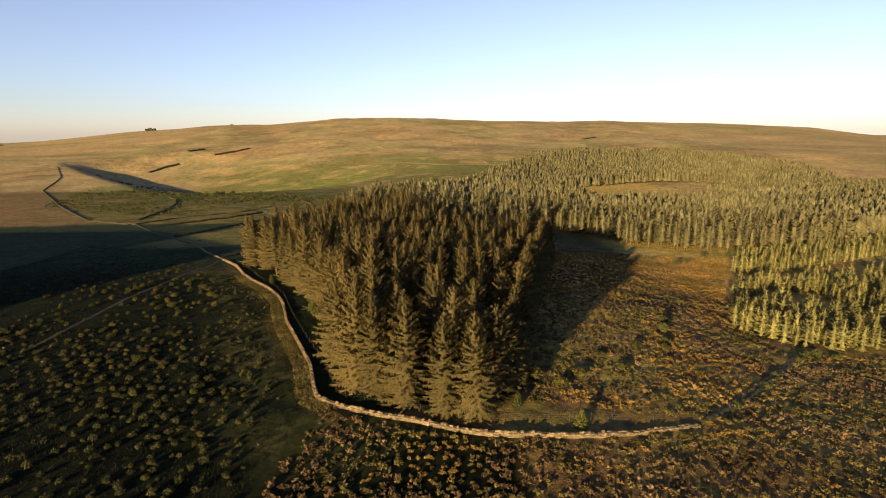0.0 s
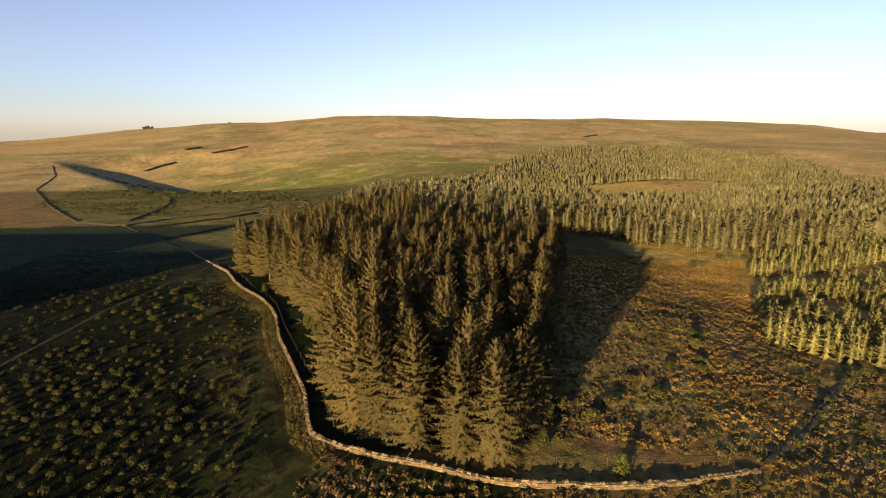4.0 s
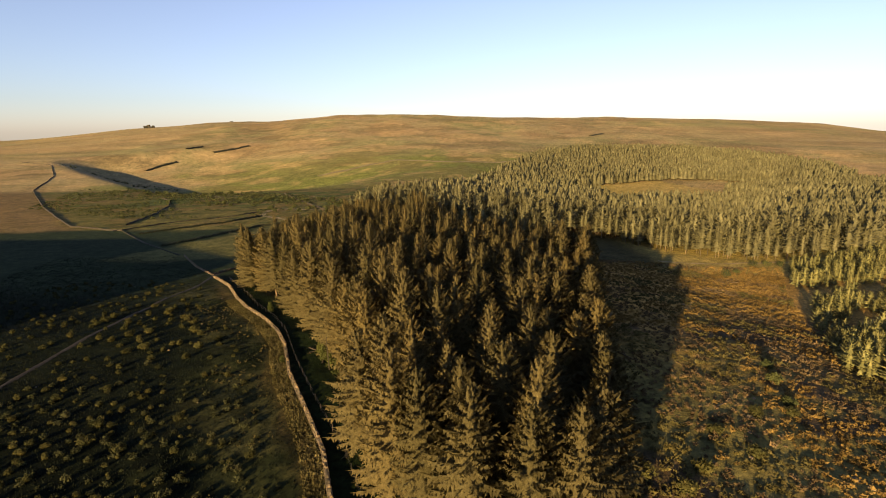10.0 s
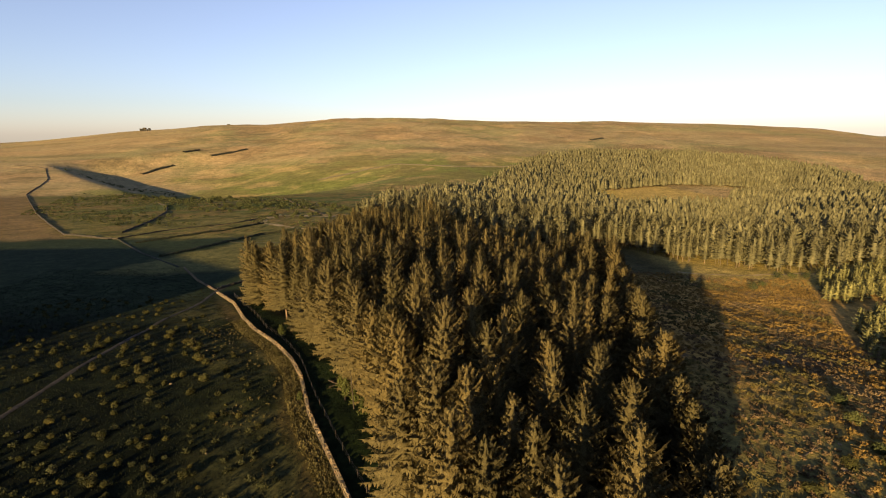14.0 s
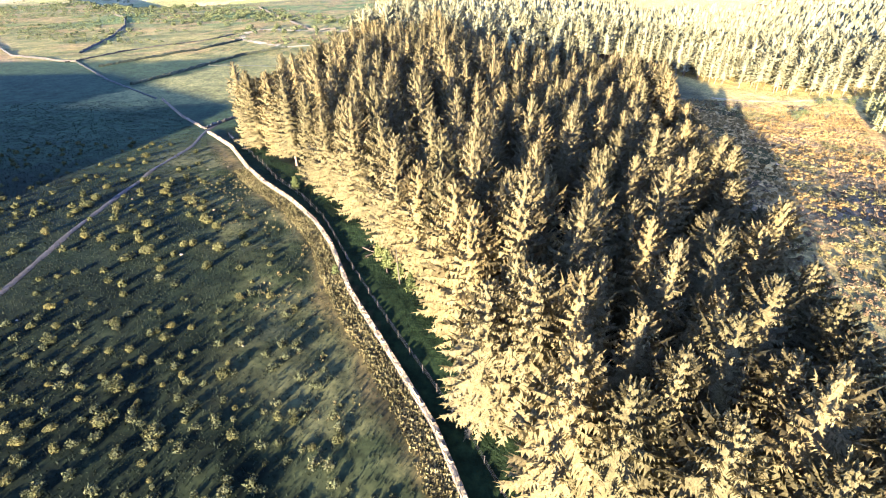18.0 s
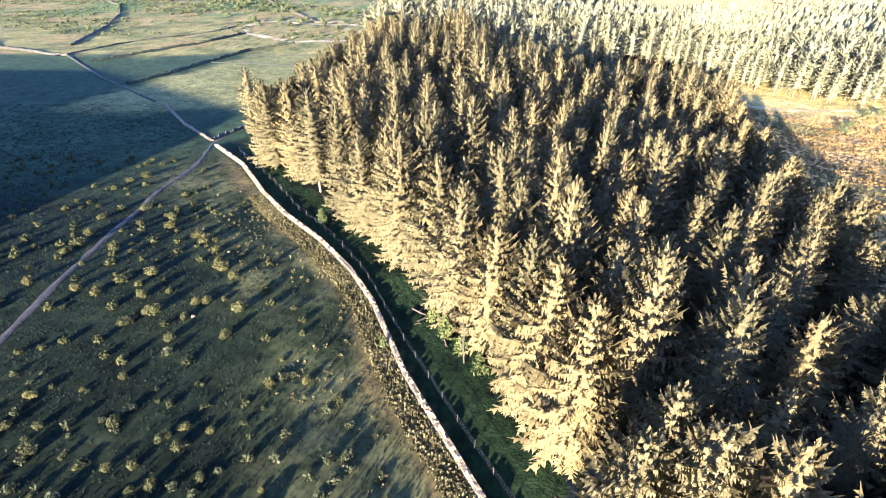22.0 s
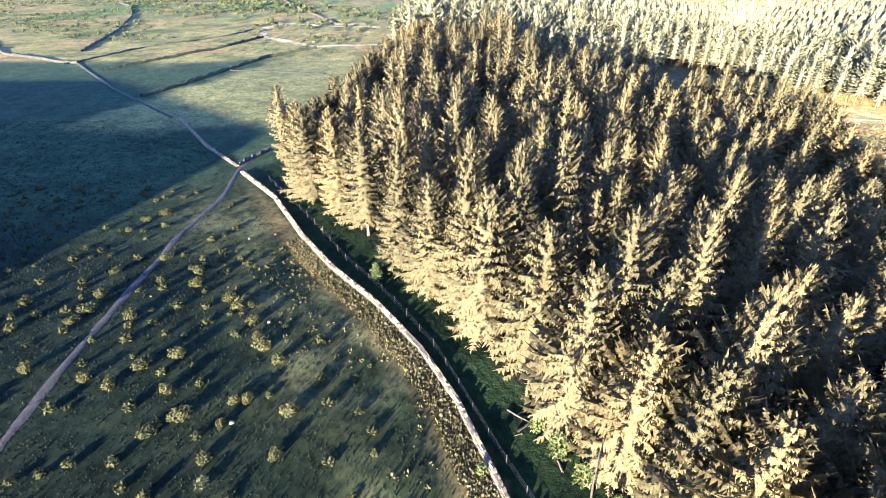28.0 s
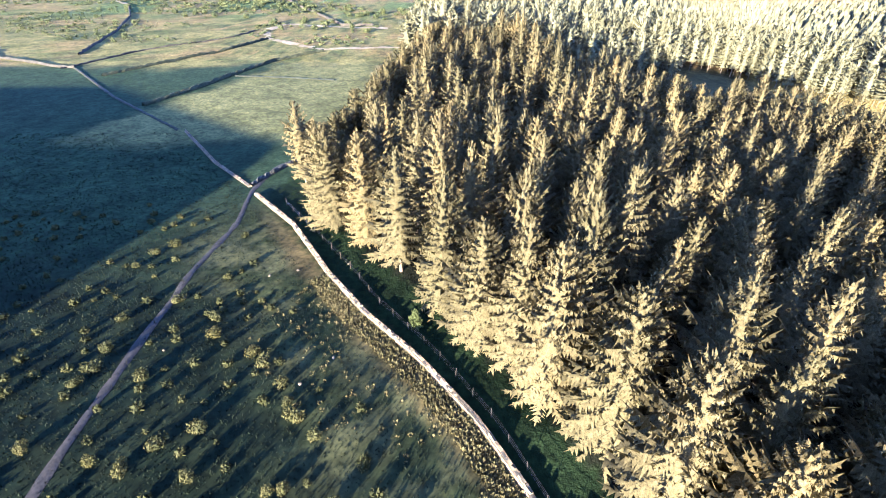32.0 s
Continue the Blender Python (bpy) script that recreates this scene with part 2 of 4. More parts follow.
def height(x, y, rough=True):
    x, y = np.asarray(x, float), np.asarray(y, float)
    left = np.interp(y, (-400, 60, 130, 190, 366, 470, 620, 1000), (10, 0.5, 0, -4, -11, -15, -24, -10))
    right = np.interp(y, (-400, 40, 115, 240, 400, 640, 1000), (4, -5, -10.5, -22, -31, -38, -14))
    mid = np.interp(y, (-400, 75, 130, 250, 400, 640, 1000), (8, -0.5, -2, -16, -22, -32, -12))
    w1, w2 = sstep(-75, 10, x - 0.12 * y), sstep(10, 90, x - 0.12 * y)
    base = left * (1 - w1) + mid * w1 * (1 - w2) + right * w2
    crest = np.interp(x / np.maximum(y, 500) * 1900, [c[0] for c in CRESTS], [c[1] for c in CRESTS])
    k = sstep(700, 1950, y)
    z = base * (1 - k) + crest * np.clip(y / 1900, 0.3, 1.0) * k - 25 * sstep(1950, 3000, y)
    # an unseen rise beside the flight path, added to shade the far end of the rough pasture
    shade_spur = np.interp(x, (-900, -240, -150, -128, -110), (35, 34, 23.8, 6.4, 0))
    z = z + shade_spur * np.exp(-(((y - 88) / 40) ** 2))
    # the scarp over the stream, seen across its shaded foot
    across, along = (x + 409) * 0.707 + (y - 684) * 0.707, (x + 409) * 0.707 - (y - 684) * 0.707
    z = z - 30 * sstep(-8, 75, across) * (1 - sstep(110, 480, across)) * sstep(-430, -310, along) * sstep(250, 90, along)
    if rough:
        far = sstep(350, 1200, y)
        seam = np.interp(y, SEAM[0], SEAM[1])
        calm = 1 - 0.85 * sstep(4, -4, x - seam) * sstep(300, 280, y)
        z = z + (0.2 * fnoise(x, y, 7, 3, 3) + 0.14 * vnoise(x, y, 1.9, 6)) * calm * (1 - far) + 0.42 * fnoise(x, y, 10, 44, 2) * sstep(3, 9, seam - x) * sstep(34, 20, seam - x) * sstep(60, 80, y) * sstep(172, 150, y) + far * (3 * fnoise(x, y, 210, 5) + 0.8 * fnoise(x, y, 40, 8, 3))
    return z


def ground_at(x, y):
    return float(height(np.array([x]), np.array([y]))[0])


def spread(seed, poly, gap, jitter=0.33):
    """Places in a plan outline, on an uneven grid."""
    rs = np.random.RandomState(seed)
    xs, ys = [p[0] for p in poly], [p[1] for p in poly]
    gx, gy = np.meshgrid(np.arange(min(xs), max(xs), gap), np.arange(min(ys), max(ys), gap * 0.9))
    gx = gx + (np.arange(gx.shape[0]) % 2)[:, None] * gap / 2
    gx, gy = gx + rs.uniform(-jitter, jitter, gx.shape) * gap, gy + rs.uniform(-jitter, jitter, gx.shape) * gap
    ok = inside(gx, gy, poly)
    return np.stack([gx[ok], gy[ok]], 1)


# ---- ground ----
def ground():
    def steps(*spans):
        return np.unique(np.round(np.concatenate([np.arange(a, b, s) for a, b, s in spans]), 3))

    xs = steps((-3600, -700, 100), (-700, -140, 9), (-140, -112, 2.0), (-112, 60, 1.1), (60, 150, 1.7), (150, 720, 8), (720, 3601, 100))
    ys = steps((-900, -30, 30), (-30, 20, 5), (20, 50, 1.7), (50, 215, 1.1), (215, 300, 1.8), (300, 1000, 6), (1000, 2100, 15), (2100, 4300, 150))
    gx, gy = np.meshgrid(xs, ys)
    gz = height(gx, gy)
    w, h = len(xs), len(ys)
    i = (np.arange(h - 1)[:, None] * w + np.arange(w - 1)[None]).ravel()
    me = mesh("ground", np.stack([gx, gy, gz], -1).reshape(-1, 3), np.stack([i, i + 1, i + w + 1, i + w], 1), MOOR, True)
    x, y = gx.ravel(), gy.ravel()
    big, med, small = fnoise(x, y, 60, 11), fnoise(x, y, 14, 12), fnoise(x, y, 4, 13, 3)

    def blend(a, b, k):
        return a * (1 - k[:, None]) + np.array(b) * k[:, None]

    c = blend(np.tile((0.14, 0.104, 0.04), (len(x), 1)), (0.085, 0.06, 0.03), sstep(-0.1, 0.5, med + 0.4 * small))
    c = blend(c, (0.15, 0.13, 0.046), sstep(0.0, 0.5, big + 0.3 * med))
    # the rough pasture outside the wall; its near-black colour stands for the shade on it
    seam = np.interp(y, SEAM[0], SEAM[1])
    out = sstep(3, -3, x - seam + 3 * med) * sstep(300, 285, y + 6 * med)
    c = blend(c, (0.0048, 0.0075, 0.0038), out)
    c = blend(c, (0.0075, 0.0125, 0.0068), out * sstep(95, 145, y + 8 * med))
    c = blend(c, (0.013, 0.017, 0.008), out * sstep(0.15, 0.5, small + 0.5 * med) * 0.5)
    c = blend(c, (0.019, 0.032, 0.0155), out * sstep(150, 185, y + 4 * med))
    # olive band near the wall, its colour brightened as sunlit ground
    c = blend(c, (0.05, 0.053, 0.022), out * sstep(19, 9, line_far(x, y, WALL_LONG[:13]) + 5 * med) * sstep(185, 165, y))
    c = blend(c, (0.019, 0.025, 0.0105), out * sstep(26, 10, line_far(x, y, WALL_LONG[:13]) + 8 * med) * sstep(0.02, 0.3, med + 0.6 * small) * sstep(190, 170, y))
    c = blend(c, (0.06, 0.05, 0.02), out * sstep(4.5, 3, line_far(x, y, WALL_LONG[:13]) + 1.5 * med) * sstep(185, 165, y))
    # patch past the turf bank, its colour lightened where the sun falls
    c = blend(c, (0.098, 0.1, 0.036), sstep(-2, 4, x + 122 - (y - 237) * 0.47 + 2 * small) * sstep(-58, -66, x) * sstep(208, 222, y + 4 * med) * sstep(300, 290, y))
    # pastures of the valley head
    c = blend(c, (0.122, 0.114, 0.038), sstep(-30, -60, x - 0.1 * y + 6 * med) * sstep(284, 296, y + 5 * med) * sstep(620, 540, y + 30 * big))
    c = blend(c, (0.075, 0.1, 0.03), sstep(0.0, 0.4, big + 0.5 * med) * sstep(380, 420, y) * sstep(620, 560, y) * sstep(0, -40, x))
    c = blend(c, (0.05, 0.062, 0.02), sstep(0.05, 0.4, small - 0.3 * med) * sstep(290, 300, y) * sstep(640, 560, y) * sstep(0, -40, x))
    c = blend(c, (0.14, 0.11, 0.042), sstep(0.15, 0.5, -med + 0.4 * small) * sstep(296, 310, y) * sstep(640, 560, y) * sstep(0, -40, x))
    wild = sstep(6, -6, x - np.interp(y, (285, 328, 421, 638, 930), (-188, -222, -303, -473, -645)) + 4 * med) * sstep(284, 292, y + 4 * med)
    c = blend(c, (0.165, 0.12, 0.056), wild)
    c = blend(c, (0.13, 0.105, 0.045), wild * sstep(0.1, 0.5, med) * 0.6)
    # felled ground beside the plantation
    fell = sstep(-4, 4, x - np.interp(y, (60, 180, 260), (8, 33, 33))) * sstep(60, 75, y) * sstep(300, 270, y) * sstep(240, 170, x)
    c = blend(c, (0.33, 0.208, 0.062), fell * sstep(120, 160, y + 20 * big) * 0.9)
    c = blend(c, (0.1, 0.074, 0.042), fell * sstep(0.05, 0.4, med) * sstep(190, 150, y))
    c = blend(c, (0.15, 0.135, 0.05), fell * sstep(0.1, 0.5, -med) * sstep(130, 90, y))
    # ride: colour raised on the sunlit part, lowered under the stand's shadow
    c = blend(c, (0.3, 0.245, 0.082), sstep(225, 245, y + 5 * med) * sstep(345, 325, y) * sstep(78, 108, x) * sstep(260, 200, x))
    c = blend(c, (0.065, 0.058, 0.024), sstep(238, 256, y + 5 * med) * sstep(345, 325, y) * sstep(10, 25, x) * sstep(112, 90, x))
    # forest floor and the strip inside the wall, near-black colours standing for their shade
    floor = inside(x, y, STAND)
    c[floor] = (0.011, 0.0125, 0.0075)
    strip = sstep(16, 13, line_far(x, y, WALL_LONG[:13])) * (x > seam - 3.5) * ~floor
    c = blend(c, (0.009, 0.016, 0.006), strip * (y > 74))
    # the hill: green flank below, tawny grass above
    hill = sstep(560, 660, y)
    # blue raised in these tones for the haze of distance
    tone = blend(np.tile((0.265, 0.222, 0.118), (len(x), 1)), (0.22, 0.206, 0.098), sstep(-0.2, 0.5, fnoise(x, y, 240, 21)))
    tone = blend(tone, (0.27, 0.186, 0.098), sstep(0.0, 0.6, fnoise(x, y, 130, 23)) * 0.45)
    green = sstep(1150, 800, y + 120 * fnoise(x, y, 160, 25)) * sstep(-480, -300, x + 60 * big) * sstep(330, 180, x)
    tone = blend(tone, (0.13, 0.15, 0.044), green)
    tone = blend(tone, (0.105, 0.092, 0.045), sstep(0.22, 0.5, fnoise(x * 0.6, y * 1.2, 62, 29, 4)) * 0.35)
    tone = blend(tone, (0.15, 0.105, 0.055), sstep(0.1, 0.45, fnoise(x, y, 85, 31, 4)) * 0.35)
    c = c * (1 - hill[:, None]) + tone * hill[:, None]
    bright = sstep(0.25, 0.6, fnoise(x, y, 50, 27)) * hill * 0.35
    c = blend(c, (0.44, 0.31, 0.16), bright)
    glade = inside(x, y, CLEARING)
    c[glade] = c[glade] * 0.3 + np.array((0.3, 0.24, 0.08)) * 0.7
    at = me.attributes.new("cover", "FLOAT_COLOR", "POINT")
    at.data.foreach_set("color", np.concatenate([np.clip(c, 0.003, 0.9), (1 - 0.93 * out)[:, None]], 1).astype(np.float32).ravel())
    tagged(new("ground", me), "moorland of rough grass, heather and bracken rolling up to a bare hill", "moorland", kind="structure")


ground()


def ribbon(name, pts, width, mat, label, lift=0.1, seed=1):
    """A trodden or driven way laid on the ground."""
    p = np.array(pts, float)
    d = np.r_[0, np.cumsum(np.hypot(*np.diff(p, axis=0).T))]
    s = np.arange(0, d[-1], max(1.0, width * 0.4))
    x, y = np.interp(s, d, p[:, 0]), np.interp(s, d, p[:, 1])
    for _ in range(4):
        x[1:-1], y[1:-1] = (x[:-2] + 2 * x[1:-1] + x[2:]) / 4, (y[:-2] + 2 * y[1:-1] + y[2:]) / 4
    tx, ty = np.gradient(x), np.gradient(y)
    q = np.hypot(tx, ty)
    nx, ny = -ty / q, tx / q
    wob = width / 2 * (1 + 0.35 * vnoise(s, s * 0, width * 2, seed))
    rows = [np.stack([x + nx * k * wob, y + ny * k * wob], 1) for k in (-1, -0.4, 0.4, 1)]
    v = np.concatenate([np.c_[r, height(r[:, 0], r[:, 1]) + (lift if j in (1, 2) else lift * 0.3)] for j, r in enumerate(rows)])
    m = len(s)
    f = [(j * m + i, j * m + i + 1, (j + 1) * m + i + 1, (j + 1) * m + i) for j in range(3) for i in range(m - 1)]
    return tagged(new(name, mesh(name, v, f, mat, True)), label, "track", kind="structure")


ribbon("track", [(-81, 96), (-80.3, 126), (-80, 146), (-79.4, 160), (-77.5, 174), (-78.7, 187), (-76.5, 199), (-71, 204)], 1.0, EARTH, "trodden earth track leading to the gap in the wall")
ribbon("track", [(-40, 322), (-86, 318), (-112, 340), (-119, 362), (-112, 380), (-96, 374), (-60, 366)], 3.4, PALE, "pale grit track looping across the pasture")
ribbon("track", [(-190, 850), (-155, 872), (-111, 900), (-73, 920), (-23, 903), (35, 872), (84, 883), (160, 905)], 8, PALE, "pale stony track slanting across the hillside", 1.2)


# ---- conifers ----
def spruce(seed, tall, reach, whorls, per, bare=0.06, sprays=8, hang=3, cap=3.4, rings=6, taper=1.0, spray=1.0, broad=1.0):
    """Verts and faces of a spruce crown: whorls of single feathered boughs, drooping below and swept up above, round a dark ragged body."""
    rs = np.random.RandomState(seed)
    v, f = [], []

    def tri(a, b, c):
        v.extend((a, b, c))
        f.append((len(v) - 3, len(v) - 2, len(v) - 1))

    up = np.array((0, 0, 1.0))
    lop, lopped = rs.uniform(0, 6.28), rs.uniform(0.08, 0.25)
    gap = tall * (0.97 - bare) / whorls
    for w in range(whorls):
        k = min(0.985, max(0.0, (w + rs.uniform(-0.3, 0.3)) / whorls))
        z = tall * (bare + (0.985 - bare) * k)
        depth = (tall - z) / tall
        lng = min(cap, 0.16 + reach * depth**taper) * rs.uniform(0.82, 1.12) * (0.9 + 0.1 * min(1, k / 0.1))
        n = max(5, int(per * (0.6 + 0.4 * (1 - k)) + rs.uniform(0, 1)))
        # the shaded body behind the boughs
        ring = [lng * (rs.uniform(0.36, 0.52) if i % 2 else rs.uniform(0.22, 0.34)) for i in range(rings * 2)]
        skirt = [np.array((q * math.cos(3.1416 * i / rings + w), q * math.sin(3.1416 * i / rings + w), z - 0.3 * q * (1 - k))) for i, q in enumerate(ring)]
        top = np.array((0, 0, min(z + gap * 1.5, tall * 0.985)))
        for i in range(rings * 2):
            tri(top, skirt[i], skirt[(i + 1) % (rings * 2)])
        for i in range(n):
            a = 6.283 * (i + rs.uniform(-0.3, 0.3)) / n + w * 2.4
            length = lng * rs.uniform(0.76, 1.12) * (1 + lopped * math.cos(a - lop))
            out = np.array((math.cos(a), math.sin(a), 0))
            side = np.array((-out[1], out[0], 0))
            slope = -0.3 + 1.05 * k**1.1 + rs.uniform(-0.1, 0.1)
            bend = rs.uniform(0.1, 0.3)
            z0 = z + rs.uniform(-0.25, 0.25) * gap

            def at(s):
                return out * length * s + up * (z0 + slope * length * s + bend * length * s * s)

            step = 0.86 / sprays
            for j in range(sprays):
                s = 0.14 + step * j
                p, q = at(s - 0.02), at(s + step * 0.98)
                body = (0.5 + 1.1 * s) if s < 0.45 else 1.0 - 1.15 * (s - 0.45)
                for hand in (-1, 1):
                    wide = (0.12 + 0.19 * length) * body * broad * rs.uniform(0.7, 1.25)
                    tri(p, q, (p + q) / 2 + side * hand * wide + out * wide * rs.uniform(0.3, 1.1) - up * wide * rs.uniform(0.0, 0.9))
                tri(p + side * 0.05, q - side * 0.05, (p + q) / 2 + out * 0.06 - up * (0.1 + 0.13 * length * body) * rs.uniform(0.6, 1.3))
            tri(at(0.84) + side * 0.14, at(0.84) - side * 0.14, at(1.16) + up * 0.05)
            # short branchlets that clothe the bough and hang under its outer end
            for j in range(hang):
                t = rs.uniform(0.3, 1.05)
                p = at(t) + side * rs.uniform(-0.24, 0.24) * (0.35 + 0.6 * length) * (1.25 - t) + up * rs.uniform(-0.2, 0.05)
                q = rs.uniform(0.08, 0.15) * spray
                tw = side * math.cos(rs.uniform(-0.9, 0.9)) + out * math.sin(rs.uniform(-0.9, 0.9))
                tri(p + tw * q, p + out * rs.uniform(0.04, 0.26) * spray - up * rs.uniform(0.16, 0.36) * spray, p - tw * q)
    for a in (0.0, 1.05, 2.1):
        c = np.array((math.cos(a), math.sin(a), 0)) * 0.05
        tri(c + up * tall * 0.95, -c + up * tall * 0.95, up * tall * 1.02)
    # every spray faces away from the stem
    v = np.array(v).reshape(-1, 3, 3)
    mid, face = v.mean(1), np.cross(v[:, 1] - v[:, 0], v[:, 2] - v[:, 0])
    soft = np.stack([mid[:, 0], mid[:, 1], 0.5 * np.hypot(mid[:, 0], mid[:, 1]) + 0.05], 1)
    turn = (face * soft).sum(1) < 0
    v[turn] = v[turn][:, ::-1]
    return v.reshape(-1, 3), f


def tiered(seed, tall, reach, tiers=6, points=7, bare=0.12):
    """A spruce for the distance: ragged skirts of boughs, one over another."""
    rs = np.random.RandomState(seed)
    v, f = [], []
    for t in range(tiers):
        k = t / tiers
        z = tall * (bare + (1 - bare) * k)
        top = min(tall, z + tall * (1 - bare) / tiers * 2.1)
        r = reach * (1 - k) ** 0.8
        b = len(v)
        v.append((rs.uniform(-0.1, 0.1), rs.uniform(-0.1, 0.1), top))
        for i in range(points * 2):
            a = 3.1416 * i / points + t
            q = r * (rs.uniform(0.85, 1.2) if i % 2 else rs.uniform(0.45, 0.65))
            v.append((q * math.cos(a), q * math.sin(a), z + (rs.uniform(-0.3, 0.2) if i % 2 else rs.uniform(0.4, 0.9)) * tall / 15))
        f += [(b, b + 1 + i, b + 1 + (i + 1) % (points * 2)) for i in range(points * 2)]
    return np.array(v), f


def pole(pts, radii, sides=7):
    """Verts and faces of a tapered stem along points."""
    v, f = [], []
    for (x, y, z), r in zip(pts, radii):
        v += [(x + r * math.cos(6.2832 * k / sides), y + r * math.sin(6.2832 * k / sides), z) for k in range(sides)]
    for i in range(len(pts) - 1):
        f += [(i * sides + k, i * sides + (k + 1) % sides, (i + 1) * sides + (k + 1) % sides, (i + 1) * sides + k) for k in range(sides)]
    f.append(tuple(range(len(v) - sides, len(v))))
    return np.array(v), f


def rounded(me, share=0.5, stems=0.0):
    """Lets light fall over a crown as over one soft mass: normals lean from each spray's own towards the crown's."""
    n = len(me.vertices)
    co = np.empty(n * 3)
    me.vertices.foreach_get("co", co)
    co = co.reshape(-1, 3)
    co = co[:, :2] - stems
    r = np.hypot(co[:, 0], co[:, 1]) + 0.15
    soft = np.stack([co[:, 0] / r, co[:, 1] / r, np.full(n, 0.5)], 1)
    soft /= np.linalg.norm(soft, axis=1, keepdims=True)
    own = np.empty(len(me.polygons) * 3)
    me.polygons.foreach_get("normal", own)
    own = np.repeat(own.reshape(-1, 3), 3, axis=0)
    idx = np.empty(len(me.loops), int)
    me.loops.foreach_get("vertex_index", idx)
    soft = soft[idx]
    own *= np.where((own * soft).sum(1, keepdims=True) < 0, -1, 1)
    mixed = soft * share + own * (1 - share)
    mixed /= np.linalg.norm(mixed, axis=1, keepdims=True)
    me.polygons.foreach_set("use_smooth", [True] * len(me.polygons))
    me.normals_split_custom_set(mixed.tolist())
    return me


def trunk_mesh(tall, seed):
    rs = np.random.RandomState(seed)
    zs = np.array((-0.6, 0.1, 1.0, tall * 0.3, tall * 0.6, tall * 0.86))
    r = np.array((0.3, 0.24, 0.19, 0.14, 0.06, 0.01)) * tall / 17
    return pole([(rs.uniform(-0.05, 0.05), rs.uniform(-0.05, 0.05), z) for z in zs], r)


FRONT = [(-15.6, 94.5), (-7.3, 95.1), (-1.3, 94.3), (4.8, 97.2), (6.4, 90.6), (1.0, 89.4), (-6.8, 87.1), (-11.2, 89), (-14.8, 91.3), (-18.5, 91.8), (-0.6, 84.6), (4.4, 83.5), (-6.0, 82.4),
         (-13.6, 82), (-10.2, 79.6), (-5.1, 76.6), (0.8, 73.4), (5.6, 72.6), (8.6, 77.8), (2.4, 78.4)]
EASTERN = [(15.1, 221.7), (4.6, 164.1), (21.5, 208.2), (10.5, 164.1), (-4.4, 135.6), (15.2, 160.4), (-0.9, 132.7), (1.1, 124.5), (6.8, 131), (15.5, 146.4), (21.9, 152.1), (31, 165), (26.6, 150.8),
           (20.3, 136.7), (25.6, 139.3), (10.6, 127.3), (5.7, 120.6), (15.3, 123.8), (19.3, 119.5), (10.1, 117.4), (6.2, 113.4), (-8.8, 112), (-13.9, 111.1), (0.8, 109), (-5, 106.2), (9.6, 107.5), (13.6, 103.2), (-8.1, 100.9)]
WESTERN = [(-55.5, 167.8), (-52, 179.7), (-47.5, 169.8), (-45.1, 196.9), (-40.3, 212.2), (-34.2, 206.8), (-30.5, 199.5), (-24.2, 207.3), (-12.4, 211.2), (-40.6, 157), (-37.2, 162.3), (-28.4, 152.6),
           (-34.6, 134.9), (-36.4, 140.9), (-29.4, 129.8), (-11.4, 185.2), (-10.7, 168.1), (-21.6, 140.5), (-22.7, 179.4), (-30.1, 164.5), (-61.2, 173.4), (-59.7, 178), (-49.9, 158.2), (-64.5, 182.5), (-68.5, 188), (-44.5, 150.5)]


def filled(known, spots, gap):
    """The known places, and of the others those that keep clear of every tree so far."""
    kept = [tuple(p) for p in known]
    for p in spots:
        if min((p[0] - q[0]) ** 2 + (p[1] - q[1]) ** 2 for q in kept) > gap * gap:
            kept.append(tuple(p))
    return np.array(kept)


